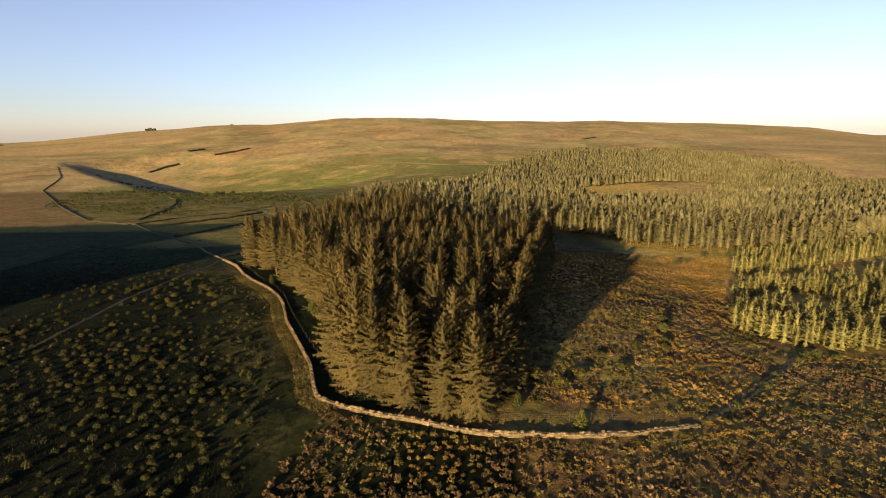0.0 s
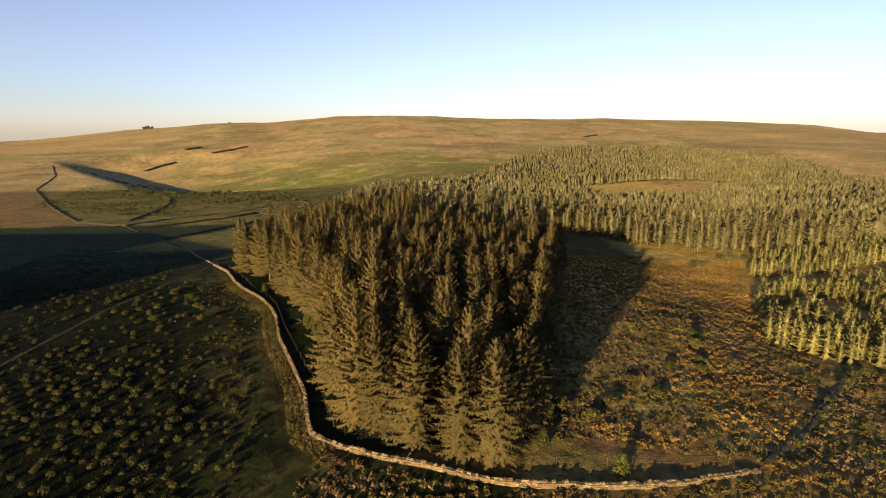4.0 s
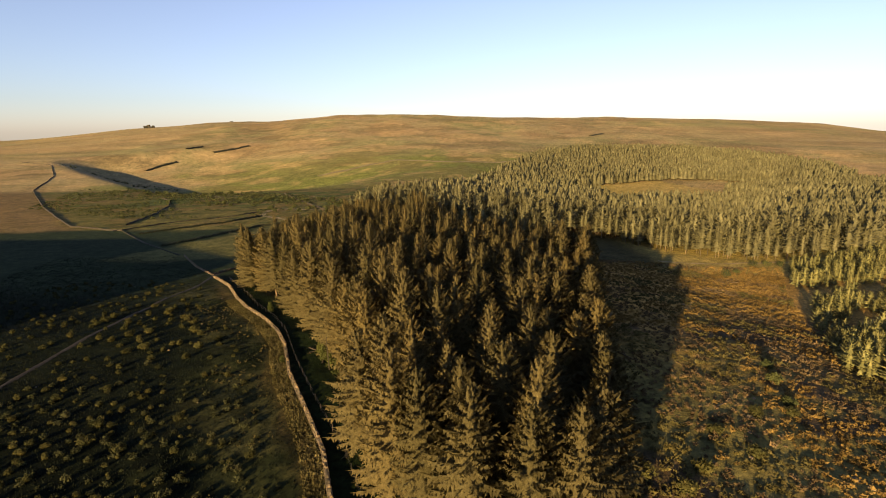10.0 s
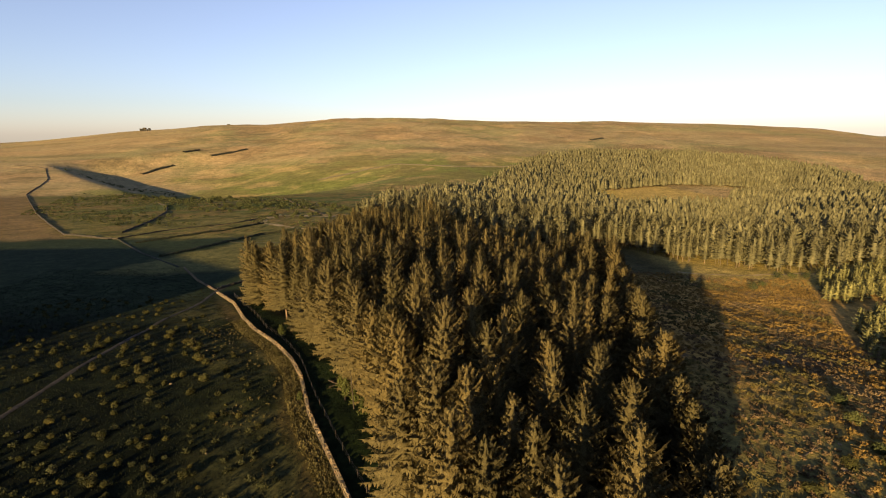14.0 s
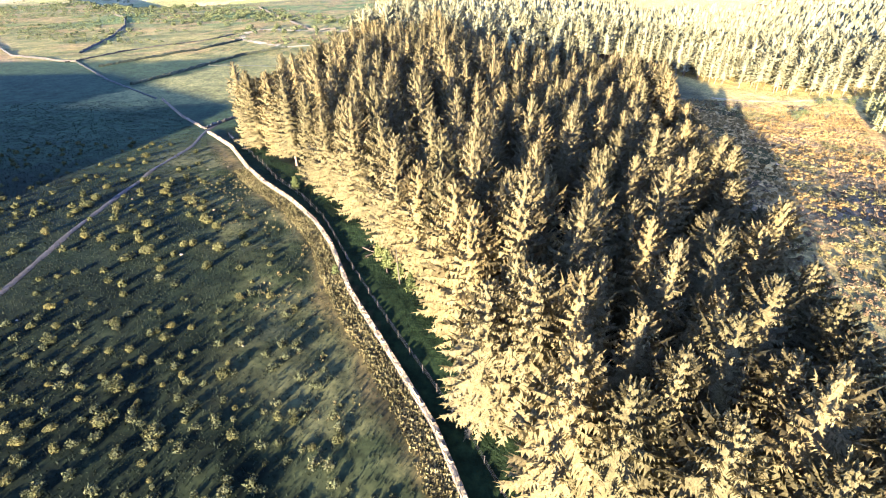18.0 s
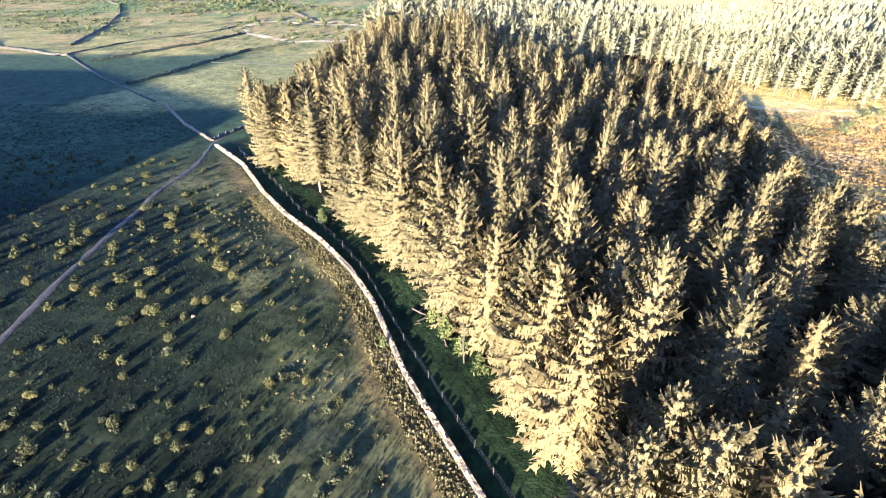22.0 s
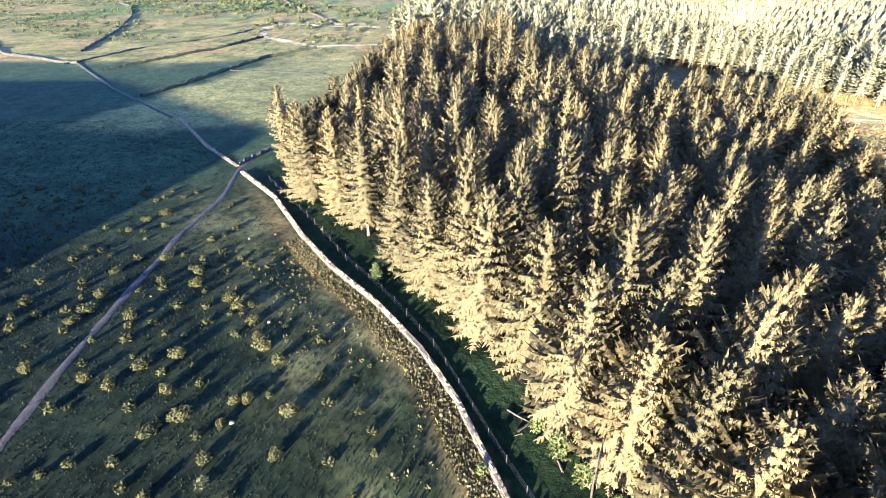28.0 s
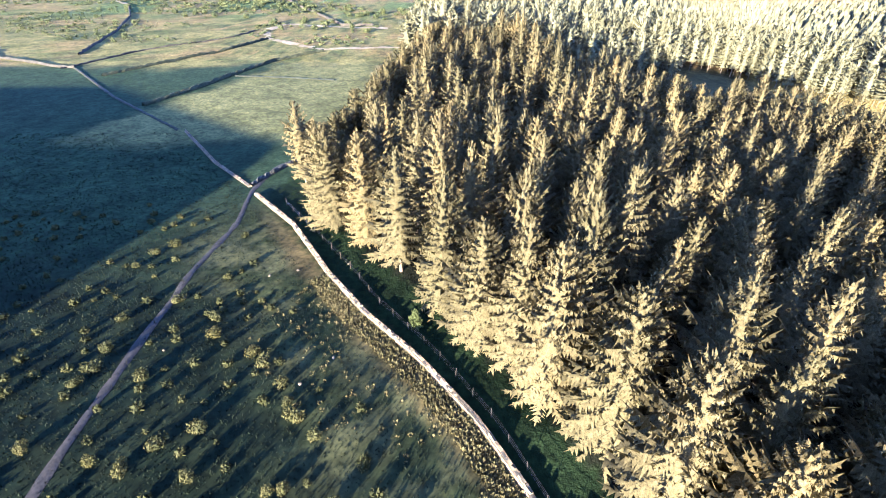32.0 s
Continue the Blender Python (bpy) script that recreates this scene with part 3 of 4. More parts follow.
def forest():
    edge = STAND + STAND[:1]
    full, high = [], []
    near_full, near_high = [], []
    for k in range(4):
        trunk = mesh("trunk", *trunk_mesh(17.0, k), BARK, True)
        full.append((rounded(mesh("crown", *spruce(40 + k, 17.0, (7.2, 7.8, 6.7, 7.4)[k], 22, 11, 0.01, 5, 4, cap=4.0, spray=1.2), NEEDLES), 0.86), trunk))
        near_full.append((rounded(mesh("crown", *spruce(140 + k, 17.0, (7.2, 7.8, 6.7, 7.4)[k], 26, 12, 0.01, 8, 11, cap=4.0, broad=0.9), NEEDLES), 0.86), trunk))
    for k in range(6):
        trunk = mesh("trunk", *trunk_mesh(17.0, 9 + k), BARK, True)
        reach = (7.6, 6.9, 8.2, 6.5, 7.8, 7.2)[k]
        high.append((rounded(mesh("crown", *spruce(50 + k, 17.0, reach, 17, 8, 0.18, 4, 0, cap=3.4, broad=1.1), NEEDLES), 0.86), trunk))
        near_high.append((rounded(mesh("crown", *spruce(150 + k, 17.0, reach, 20, 10, 0.17, 9, 3, cap=3.4, broad=0.88), NEEDLES), 0.86), trunk))
    p = np.array(edge)
    d = np.r_[0, np.cumsum(np.hypot(*np.diff(p, axis=0).T))]
    t = np.arange(0, d[-1], 5.1)
    t = t + np.random.RandomState(2).uniform(-0.9, 0.9, len(t))
    rim_spots = np.stack([np.interp(t, d, p[:, 0]), np.interp(t, d, p[:, 1])], 1)
    rim_spots[:, 0] += np.where(rim_spots[:, 0] < -8, 1.4, 0.0)
    spots = filled(FRONT + EASTERN + WESTERN, rim_spots, 4.2)
    spots = filled(list(map(tuple, spots)), spread(3, STAND, 3.4, 0.46), 5.5)
    rs = np.random.RandomState(5)
    spots = spots[np.argsort(np.hypot(spots[:, 0] + 28, spots[:, 1] - 70))]
    rim = line_far(spots[:, 0], spots[:, 1], edge)
    for n, (x, y) in enumerate(spots):
        outer = rim[n] < 3.5
        low = rs.uniform() < (0.9 if outer else 0.6 if rim[n] < 8 else 0.0)
        close = n < 140
        crown, trunk = ((near_full if close else full) if low else (near_high if close else high))[rs.randint(4 if low else 6)]
        tall = float(np.interp(x, (-78, -42, -15, 5, 25, 40), (18.5, 20.5, 19.5, 17, 15.8, 18))) * float(np.interp(y, (165, 195), (1, 0.87) if x < -20 else (1, 1.14)))
        size = tall / 17 * (rs.uniform(0.8, 1.0) if outer else rs.uniform(0.86, 1.14))
        wide = rs.uniform(0.92, 1.14) if outer else rs.uniform(0.86, 1.06)
        tree = new("spruce_tree")
        tree.empty_display_size = 0.5
        tree.matrix_world = Matrix.Translation((x, y, ground_at(x, y) - 0.1)) @ Matrix.Rotation(rs.uniform(0, 6.28), 4, "Z") @ Matrix.Rotation(rs.uniform(-0.03, 0.03), 4, "X") @ Matrix.Diagonal((wide, wide, size, 1))
        part("trunk", trunk, tree)
        part("crown", crown, tree)
        tagged(tree, "tall sunlit spruce on the plantation edge, boughs down to the grass" if low and outer else "tall sunlit spruce on the plantation edge with a bare lower trunk" if outer else "tall grey-green spruce with tiered boughs inside a dense plantation", "conifer", "plantation spruces")


forest()


def joined(name, spots, models, mat, lo, hi, label, category, seed, sink=0.1, squash=0.0, soft=0.0):
    """One object of many plants that nobody could count: each a turned, scaled copy of one of a few models."""
    rs = np.random.RandomState(seed)
    zs = height(spots[:, 0], spots[:, 1])
    vs, fs, stems, base = [], [], [], 0
    for (x, y), z in zip(spots, zs):
        v, f = models[rs.randint(len(models))]
        a, s = rs.uniform(0, 6.28), rs.uniform(lo, hi)
        ca, sa = math.cos(a) * s, math.sin(a) * s
        h = s * rs.uniform(1 - squash, 1 + squash)
        q = np.stack([v[:, 0] * ca - v[:, 1] * sa + x, v[:, 0] * sa + v[:, 1] * ca + y, v[:, 2] * h + z - sink], 1)
        vs.append(q)
        stems.append(np.tile((x, y), (len(v), 1)))
        fs.append(np.asarray(f) + base)
        base += len(v)
    me = mesh(name, np.concatenate(vs), np.concatenate(fs), mat)
    if soft:
        rounded(me, soft, np.concatenate(stems))
    return tagged(new(name, me), label, category, kind="stuff")


FAR_MODELS = [tiered(80 + k, 14, 3.9, 7, 6) for k in range(6)]
LIGHT_MODELS = [spruce(170 + k, 16.0, (7.8, 9.0, 8.4)[k % 3], 11, 6, 0.15, 1, 0, 3.6, 5, 0.85) for k in range(6)]
EDGE_MODELS = [spruce(180 + k, 16.0, (7.4, 8.6, 8.0)[k % 3], 11, 6, 0.22, 2, 0, 3.3, 5, 0.85) for k in range(6)]
_stem = pole([(0, 0, -0.4), (0.05, 0, 4), (0, 0.05, 9)], (0.17, 0.14, 0.1), 5)
STEM_MODELS = [(_stem[0], _stem[1][:-1])]
YOUNG_MODELS = [spruce(90 + k, 6.0, (2.6, 2.2, 3.0)[k % 3], 8, 5, 0.03, 1, 0, 1.7, 4) for k in range(6)]
SECOND = [(-52, 288), (-22, 286), (8, 288), (50, 300), (84, 326), (98, 321), (110, 302), (123, 283), (134, 272), (152, 262), (185, 268), (260, 300), (420, 420), (520, 560), (430, 600), (300, 585), (170, 600), (60, 600), (10, 520), (-30, 420), (-48, 330)]


def outside(spots, poly):
    return spots[~inside(spots[:, 0], spots[:, 1], poly)]


_w = outside(spread(13, SECOND, 5.4, 0.48), CLEARING)
_front = line_far(_w[:, 0], _w[:, 1], SECOND[:11])
joined("spruce_wood", _w[(_front <= 16) & (np.random.RandomState(6).uniform(0, 1, len(_w)) < 0.72)], EDGE_MODELS, NEEDLES_HAZED, 0.72, 1.22, "front rows of a spruce plantation beyond the ride", "conifers", 19, soft=0.65)
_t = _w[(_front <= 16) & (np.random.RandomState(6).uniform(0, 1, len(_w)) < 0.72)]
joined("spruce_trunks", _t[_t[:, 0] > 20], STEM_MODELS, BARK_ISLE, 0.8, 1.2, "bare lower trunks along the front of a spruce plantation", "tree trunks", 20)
joined("spruce_wood", _w[(_front > 16) & (_front <= 75)], LIGHT_MODELS, NEEDLES_HAZED, 0.75, 1.3, "middle rows of a spruce plantation beyond the ride", "conifers", 29, soft=0.65)
joined("spruce_wood", _w[_front > 75], FAR_MODELS, NEEDLES_HAZED, 0.85, 1.35, "wide spruce plantation beyond a ride, sunlit grey-green", "conifers", 9, soft=0.65)
HILLWOOD = [(40, 640), (100, 800), (180, 960), (300, 1040), (480, 1020), (570, 930), (600, 800), (560, 700), (420, 690), (330, 730), (220, 700), (160, 660)]
joined("spruce_wood", outside(spread(14, HILLWOOD, 6.3, 0.42), CLEARING), FAR_MODELS, NEEDLES_HAZED, 0.9, 1.2, "distant spruce plantation climbing the foot of the hill", "conifers", 10, soft=0.65)
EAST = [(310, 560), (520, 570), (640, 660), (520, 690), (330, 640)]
joined("spruce_wood", outside(spread(15, EAST, 6.0, 0.42), CLEARING), FAR_MODELS, NEEDLES_HAZED, 0.8, 1.1, "paler distant spruce plantation on the valley floor", "conifers", 11, soft=0.65)
PLOT = [(76, 124), (82, 116.4), (90, 112.5), (140, 112), (185, 140), (212, 214), (165, 197), (132, 194), (112, 182), (92, 152)]
_p = spread(16, PLOT, 2.7, 0.5)
joined("young_spruce_plot", _p[fnoise(_p[:, 0], _p[:, 1], 16, 17, 2) > -0.3], YOUNG_MODELS, YOUNG, 0.5, 1.3, "dense plot of young bright green spruces", "young conifers", 12, soft=0.45)


PLOT_BACK = [(128, 212), (160, 216), (206, 240), (250, 262), (300, 285), (280, 300), (200, 268), (150, 244)]
joined("young_spruce_plot", spread(18, PLOT_BACK, 3.6, 0.48), YOUNG_MODELS, YOUNG, 0.75, 1.5, "older part of the young spruce plot, behind a narrow ride", "young conifers", 13, soft=0.45)


# ---- stone walls ----
def stone_model(seed):
    rs = np.random.RandomState(seed)
    v = np.array([(x, y, z) for x in (-0.5, 0.5) for y in (-0.5, 0.5) for z in (-0.5, 0.5)]) * (1 + rs.uniform(-0.22, 0.12, (8, 3)))
    f = [(0, 1, 3, 2), (4, 6, 7, 5), (0, 4, 5, 1), (2, 3, 7, 6), (0, 2, 6, 4), (1, 5, 7, 3)]
    return v, f


STONES = [stone_model(k) for k in range(8)]


def stone_wall(name, pts, label, seed, tall=0.74, near=None, course=0.21):
    """A dry-stone wall: a dark core of packed rubble, faced and coped with single stones."""
    rs = np.random.RandomState(seed)
    p = np.array(pts, float)
    d = np.r_[0, np.cumsum(np.hypot(*np.diff(p, axis=0).T))]
    owner = new(name)
    owner.location = (p[0, 0], p[0, 1], ground_at(*p[0]))
    bpy.context.view_layer.update()
    off = np.array(owner.location)
    tagged(owner, label, "wall", kind="structure")
    s = np.arange(0, d[-1], 1.0)

    def on(s):
        x, y = np.interp(s, d, p[:, 0]), np.interp(s, d, p[:, 1])
        e = 0.8
        tx, ty = np.interp(s + e, d, p[:, 0]) - np.interp(s - e, d, p[:, 0]), np.interp(s + e, d, p[:, 1]) - np.interp(s - e, d, p[:, 1])
        q = np.hypot(tx, ty)
        return x, y, tx / q, ty / q

    x, y, tx, ty = on(s)
    z = height(x, y)
    cv, cf = [], []
    for i in range(len(s)):
        hh = tall * (0.78 + 0.12 * vnoise(s[i], 0, 5, seed)) * float(np.interp(d[-1] - s[i], (0, 20), (0.3, 1)))
        for k, hz in ((-0.18, -0.4), (-0.12, hh), (0.12, hh), (0.18, -0.4)):
            cv.append((x[i] - ty[i] * k - off[0], y[i] + tx[i] * k - off[1], z[i] + hz - off[2]))
        if i:
            cf += [(4 * i - 4 + k, 4 * i - 3 + k, 4 * i + 1 + k, 4 * i + k) for k in range(3)]
    part("core", mesh("core", cv, cf, RUBBLE), owner, "dark packed rubble core")
    shared = [mesh("stone", v, f, STONE) for v, f in STONES]
    vs, fs, base, single = [], [], 0, 0
    rows = int(tall / course)
    for row in range(rows + 1):
        for face in ((-1, 1) if row < rows else (0,)):
            t = rs.uniform(0, 0.4)
            while t < d[-1]:
                if row > rows * np.interp(d[-1] - t, (0, 22), (0.25, 1.05)) + rs.uniform(-0.7, 0.7):
                    t += 0.5
                    continue
                ln = rs.uniform(0.35, 0.75) if row < rows else rs.uniform(0.3, 0.6)
                xx, yy, ux, uy = (float(q) for q in on(t + ln / 2))
                k = face * (0.21 - 0.09 * row / rows)
                zz = ground_at(xx, yy) + (row + 0.5) * course * (1 + 0.08 * vnoise(t, row, 5, seed)) - 0.05
                yaw = math.atan2(uy, ux) + rs.uniform(-0.12, 0.12)
                dims = (ln * 0.98, rs.uniform(0.2, 0.3) if face else rs.uniform(0.26, 0.38), course * rs.uniform(0.85, 1.2) * (1 if face else 1.35))
                m = Matrix.Translation((xx - uy * k - off[0], yy + ux * k - off[1], zz - off[2])) @ Matrix.Rotation(yaw, 4, "Z") @ Matrix.Rotation(rs.uniform(-0.12, 0.12) * (1 if face else 4.5), 4, "X") @ Matrix.Rotation(rs.uniform(-0.1, 0.1) * (1 if face else 4), 4, "Y") @ Matrix.Diagonal((*dims, 1))
                g = rs.randint(len(STONES))
                if near and near[0] < t < near[1] and single < 300:
                    single += 1
                    part("stone", shared[g], owner).matrix_basis = m
                else:
                    v = np.c_[STONES[g][0], np.ones(8)] @ np.array(m).T
                    vs.append(v[:, :3])
                    fs.append(np.array(STONES[g][1]) + base)
                    base += 8
                t += ln
    rest = part("stones", mesh("stones", np.concatenate(vs), np.concatenate(fs), STONE_ISLE), owner, "pale granite stones, face and coping")
    rest["kind"] = "stuff"
    return owner


stone_wall("stone_wall", WALL_LONG, "pale sunlit dry-stone granite wall winding round the plantation", 1, near=(60, 85))
stone_wall("stone_wall", WALL, "low dry-stone wall beyond the gap in the rough pasture", 2, 0.5)


# ---- low growth ----
def clump(seed, tall, reach, blades, lean=0.5, wide=0.3):
    """A tuft of leafy sprays that rise and lean outward."""
    rs = np.random.RandomState(seed)
    v, f = [], []
    for i in range(blades):
        a, r = rs.uniform(0, 6.28), reach * math.sqrt(rs.uniform(0, 1)) * 0.8
        b = a + rs.uniform(-0.7, 0.7)
        p = np.array((r * math.cos(a), r * math.sin(a), tall * rs.uniform(-0.1, 0.35)))
        h = tall * rs.uniform(0.55, 1.05) * (1.1 - 0.5 * r / reach)
        tip = p * (1, 1, 0) + np.array((math.cos(b), math.sin(b), 0)) * lean * tall * rs.uniform(0.2, 0.9) + np.array((0, 0, h))
        w = np.array((-math.sin(b), math.cos(b), rs.uniform(-0.3, 0.3))) * wide * rs.uniform(0.6, 1.2)
        k = len(v)
        v += [p - w, p + w, (p + tip) / 2 + w * 1.1 + (0, 0, 0.1 * tall), tip, (p + tip) / 2 - w * 1.1 + (0, 0, 0.1 * tall)]
        f += [(k, k + 1, k + 2, k + 4)[:3], (k, k + 2, k + 4), (k + 4, k + 2, k + 3)]
    return np.array(v), f


def mound(seed, reach, tall, n, leaf):
    """A rounded bush of many small sprays, turned every way, over a few lobes."""
    rs = np.random.RandomState(seed)
    lobes = [(rs.uniform(-0.45, 0.45) * reach, rs.uniform(-0.45, 0.45) * reach, tall * rs.uniform(0.35, 0.62), reach * rs.uniform(0.45, 0.7)) for _ in range(5)]
    v, f = [], []
    for i in range(n):
        cx, cy, cz, r = lobes[rs.randint(5)]
        d = rs.normal(size=3)
        d /= np.linalg.norm(d)
        p = np.array((cx, cy, cz)) + d * (r, r, r * tall / reach * 0.62) * rs.uniform(0.75, 1.08)
        if p[2] < 0:
            p[2] = rs.uniform(0, 0.2) * tall
        a = np.cross(d, rs.normal(size=3))
        a /= np.linalg.norm(a)
        b = np.cross(d, a) + d * rs.uniform(0.1, 0.9)
        k, q = len(v), leaf * rs.uniform(0.6, 1.3)
        v += [p - a * q * 0.5, p + a * q * 0.5, p + b * q]
        f.append((k, k + 1, k + 2))
    return np.array(v), f


def beside(seed, pts, gap, near, far, hand):
    """Places along one side of a line, between two distances from it."""
    rs = np.random.RandomState(seed)
    p = np.array(pts, float)
    d = np.r_[0, np.cumsum(np.hypot(*np.diff(p, axis=0).T))]
    n = int(d[-1] * (far - near) / (gap * gap))
    t = rs.uniform(0, d[-1], n)
    x, y = np.interp(t, d, p[:, 0]), np.interp(t, d, p[:, 1])
    tx, ty = np.interp(t + 1, d, p[:, 0]) - np.interp(t - 1, d, p[:, 0]), np.interp(t + 1, d, p[:, 1]) - np.interp(t - 1, d, p[:, 1])
    q, k = np.hypot(tx, ty), hand * (near + (far - near) * rs.uniform(0, 1, n) ** 1.3)
    return np.stack([x - ty / q * k, y + tx / q * k], 1)


def gorse():
    models = [mesh("foliage", *mound(200 + k, 0.9, 1.0, 520, 0.17), GORSE) for k in range(5)]
    stems = [mesh("stems", *pole([(0, 0, -0.3), (0.03, 0.02, 0.25), (0.1, -0.04, 0.6)], (0.09, 0.06, 0.03), 5), BARK) for k in range(1)]
    known = [(-87.8, 161), (-86.8, 164.5), (-78.7, 153), (-84.8, 167), (-72.6, 148.7), (-71.8, 145.5), (-64.8, 140.5), (-61.9, 136.9), (-59.9, 132.8), (-60.9, 134.6), (-67.8, 126.6), (-60.5, 124.9), (-59.2, 124.9),
             (-57.4, 130.3), (-77, 128.3), (-74, 127.5), (-83.7, 138.2), (-83.1, 143.2), (-82.9, 140.1), (-84, 149.2), (-77.1, 138.8), (-67.4, 121.7), (-65, 123.1), (-60.9, 122), (-54.7, 123.2), (-52.4, 127.4),
             (-71.7, 130.1), (-68.6, 131.7), (-66.2, 142), (-83.8, 129.9), (-61.3, 118.4), (-55, 118.5), (-68.4, 104), (-55.8, 91.9), (-50.3, 90), (-57, 96.4)]
    area = [(-120, 60), (-30, 40), (-27, 78), (-36, 100), (-46, 122), (-58, 142), (-74, 170), (-88, 182), (-120, 180)]
    cand = spread(31, area, 2.6, 0.5)
    odds = 0.55 + 0.9 * fnoise(cand[:, 0], cand[:, 1], 18, 33, 2)
    odds = odds * np.where(line_far(cand[:, 0], cand[:, 1], [(-83, 96), (-81, 146), (-78, 174)]) < 1.8, 0, 1)
    cand = cand[np.random.RandomState(4).uniform(0, 1, len(cand)) < odds * 0.6]
    places = filled(known, cand, 1.7)
    rs = np.random.RandomState(9)
    for n, (x, y) in enumerate(places[:290]):
        size = rs.uniform(0.3, 0.8) if n >= len(known) else rs.uniform(0.75, 1.1)
        bush = new("gorse_bush")
        bush.empty_display_size = 0.3
        bush.matrix_world = Matrix.Translation((x, y, ground_at(x, y) - 0.05)) @ Matrix.Rotation(rs.uniform(0, 6.28), 4, "Z") @ Matrix.Diagonal((size * rs.uniform(0.8, 1.3), size * rs.uniform(0.8, 1.2), size * rs.uniform(0.95, 1.35), 1))
        part("foliage", models[rs.randint(5)], bush)
        part("stems", stems[0], bush, "short woody stems")
        tagged(bush, "rounded gorse bush catching low sun in the rough pasture", "bush", "gorse bushes")
    return places[290:]


MORE_GORSE = gorse()
HEATHY = foliage("grey_gorse", (0.024, 0.028, 0.012), (0.045, 0.05, 0.021), (0.075, 0.076, 0.036), 0.2, per="island", amount=0.25)
# tuft colour near-black, to carry the pasture's shade
SHADED_HEATH = foliage("shaded_heath", (0.003, 0.0055, 0.0025), (0.006, 0.0095, 0.0045), (0.012, 0.016, 0.0075), 0.3, per="island", amount=0.4, glow=0.1)
_g = spread(35, [(-135, 48), (-24, 42), (-26, 80), (-36, 104), (-50, 118), (-135, 122)], 2.3, 0.5)
_g = _g[np.random.RandomState(36).uniform(0, 1, len(_g)) < 0.75 * sstep(128, 88, _g[:, 1])]
joined("gorse_thicket", _g, [mound(244 + k, 0.8, 0.85, 130, 0.24) for k in range(5)], HEATHY, 0.35, 0.95, "many small rounded gorse and heath bushes in the rough pasture", "bushes", 42, 0.05, 0.25)
if len(MORE_GORSE):
    joined("gorse_thicket", MORE_GORSE, [mound(240 + k, 0.85, 1.0, 90, 0.4) for k in range(4)], GORSE, 0.4, 0.85, "scattered gorse further off in the pasture", "bushes", 41, 0.05, 0.2)


def tuft(seed, tall, reach, blades, wide):
    """A low tuft: a few single upright sprays."""
    rs = np.random.RandomState(seed)
    v = []
    for _ in range(blades):
        a, r, b = rs.uniform(0, 6.28), reach * math.sqrt(rs.uniform(0, 1)), rs.uniform(0, 6.28)
        p = np.array((r * math.cos(a), r * math.sin(a), -0.05))
        w = np.array((math.cos(b), math.sin(b), 0)) * wide * rs.uniform(0.6, 1.3)
        v += [p - w, p + w, p + (rs.uniform(-0.12, 0.12), rs.uniform(-0.12, 0.12), tall * rs.uniform(0.6, 1.2))]
    return np.array(v), [(3 * i, 3 * i + 1, 3 * i + 2) for i in range(blades)]


HEATH_MODELS = [tuft(210 + k, 0.27, 0.55, 9, 0.085) for k in range(8)]
FIELD = [(-130, 45), (-25, 40), (-21, 76), (-29, 98), (-40, 123), (-50, 140), (-62, 158), (-80, 186), (-105, 220), (-150, 220)]
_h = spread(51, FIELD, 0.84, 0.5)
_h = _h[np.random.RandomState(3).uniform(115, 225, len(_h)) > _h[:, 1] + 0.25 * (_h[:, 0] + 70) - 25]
joined("heath", _h, HEATH_MODELS, SHADED_HEATH, 0.7, 1.35, "low heath over the rough pasture, its colour darkened for shade", "heath", 52, 0.05, 0.2)
STRAW = foliage("verge_straw", (0.055, 0.05, 0.019), (0.095, 0.083, 0.032), (0.15, 0.127, 0.052), 0.15, per="island", amount=0.12)
VERGE_MODELS = [clump(220 + k, 0.6, 0.42, 9, 0.5, 0.08) for k in range(6)]
joined("verge_grass", beside(61, WALL_LONG[2:13], 0.27, 0.5, 3.0, -1), VERGE_MODELS, STRAW, 0.5, 1.0, "tall dry golden grass along the foot of the wall", "grass", 62, 0.05, 0.2)
OLIVE = foliage("olive_tussock", (0.055, 0.05, 0.018), (0.1, 0.088, 0.032), (0.155, 0.132, 0.05), 0.1, per="island", amount=0.2)
FELLED = [(11, 76), (40, 71), (78, 106), (80, 122), (96, 160), (118, 200), (150, 250), (100, 262), (48, 250), (40, 200), (30, 150), (18, 105)]
TUFT_MODELS = [mound(250 + k, 0.62, 0.5, 34, 0.3) for k in range(7)]
GOLD = [(42, 96), (49, 113), (59, 115), (54, 100), (46, 78), (38, 78)]
_b = spread(71, FELLED, 1.25, 0.5)
_k = fnoise(_b[:, 0], _b[:, 1], 15, 73, 3) - 0.22 + 0.55 * sstep(112, 140, _b[:, 1]) + 0.8 * inside(_b[:, 0], _b[:, 1], GOLD)
_o = fnoise(_b[:, 0], _b[:, 1], 12, 72, 2) + 0.5 * sstep(100, 80, _b[:, 1])
_thin = np.random.RandomState(70).uniform(0, 1, len(_b)) < 0.8
joined("bracken", _b[(_k > 0.12) & _thin], TUFT_MODELS, BRACKEN, 0.45, 1.2, "rusty golden bracken over the felled ground", "bracken", 74, 0.05, 0.25)
joined("moor_grass", _b[(_k <= 0.12) & (_o > 0.1) & _thin], TUFT_MODELS, OLIVE, 0.4, 1.25, "olive tussocks and young growth over the felled ground", "grass", 80, 0.05, 0.25)
joined("heather", _b[(_k <= 0.12) & (_o <= 0.1) & _thin], TUFT_MODELS, HEATHER, 0.4, 1.1, "purple-brown heather over the felled ground", "heather", 75, 0.05, 0.25)
MOORSIDE = [(-25, 36), (70, 36), (130, 60), (150, 110), (100, 108), (84, 110), (40, 70), (20, 64), (4, 66), (-18, 73)]
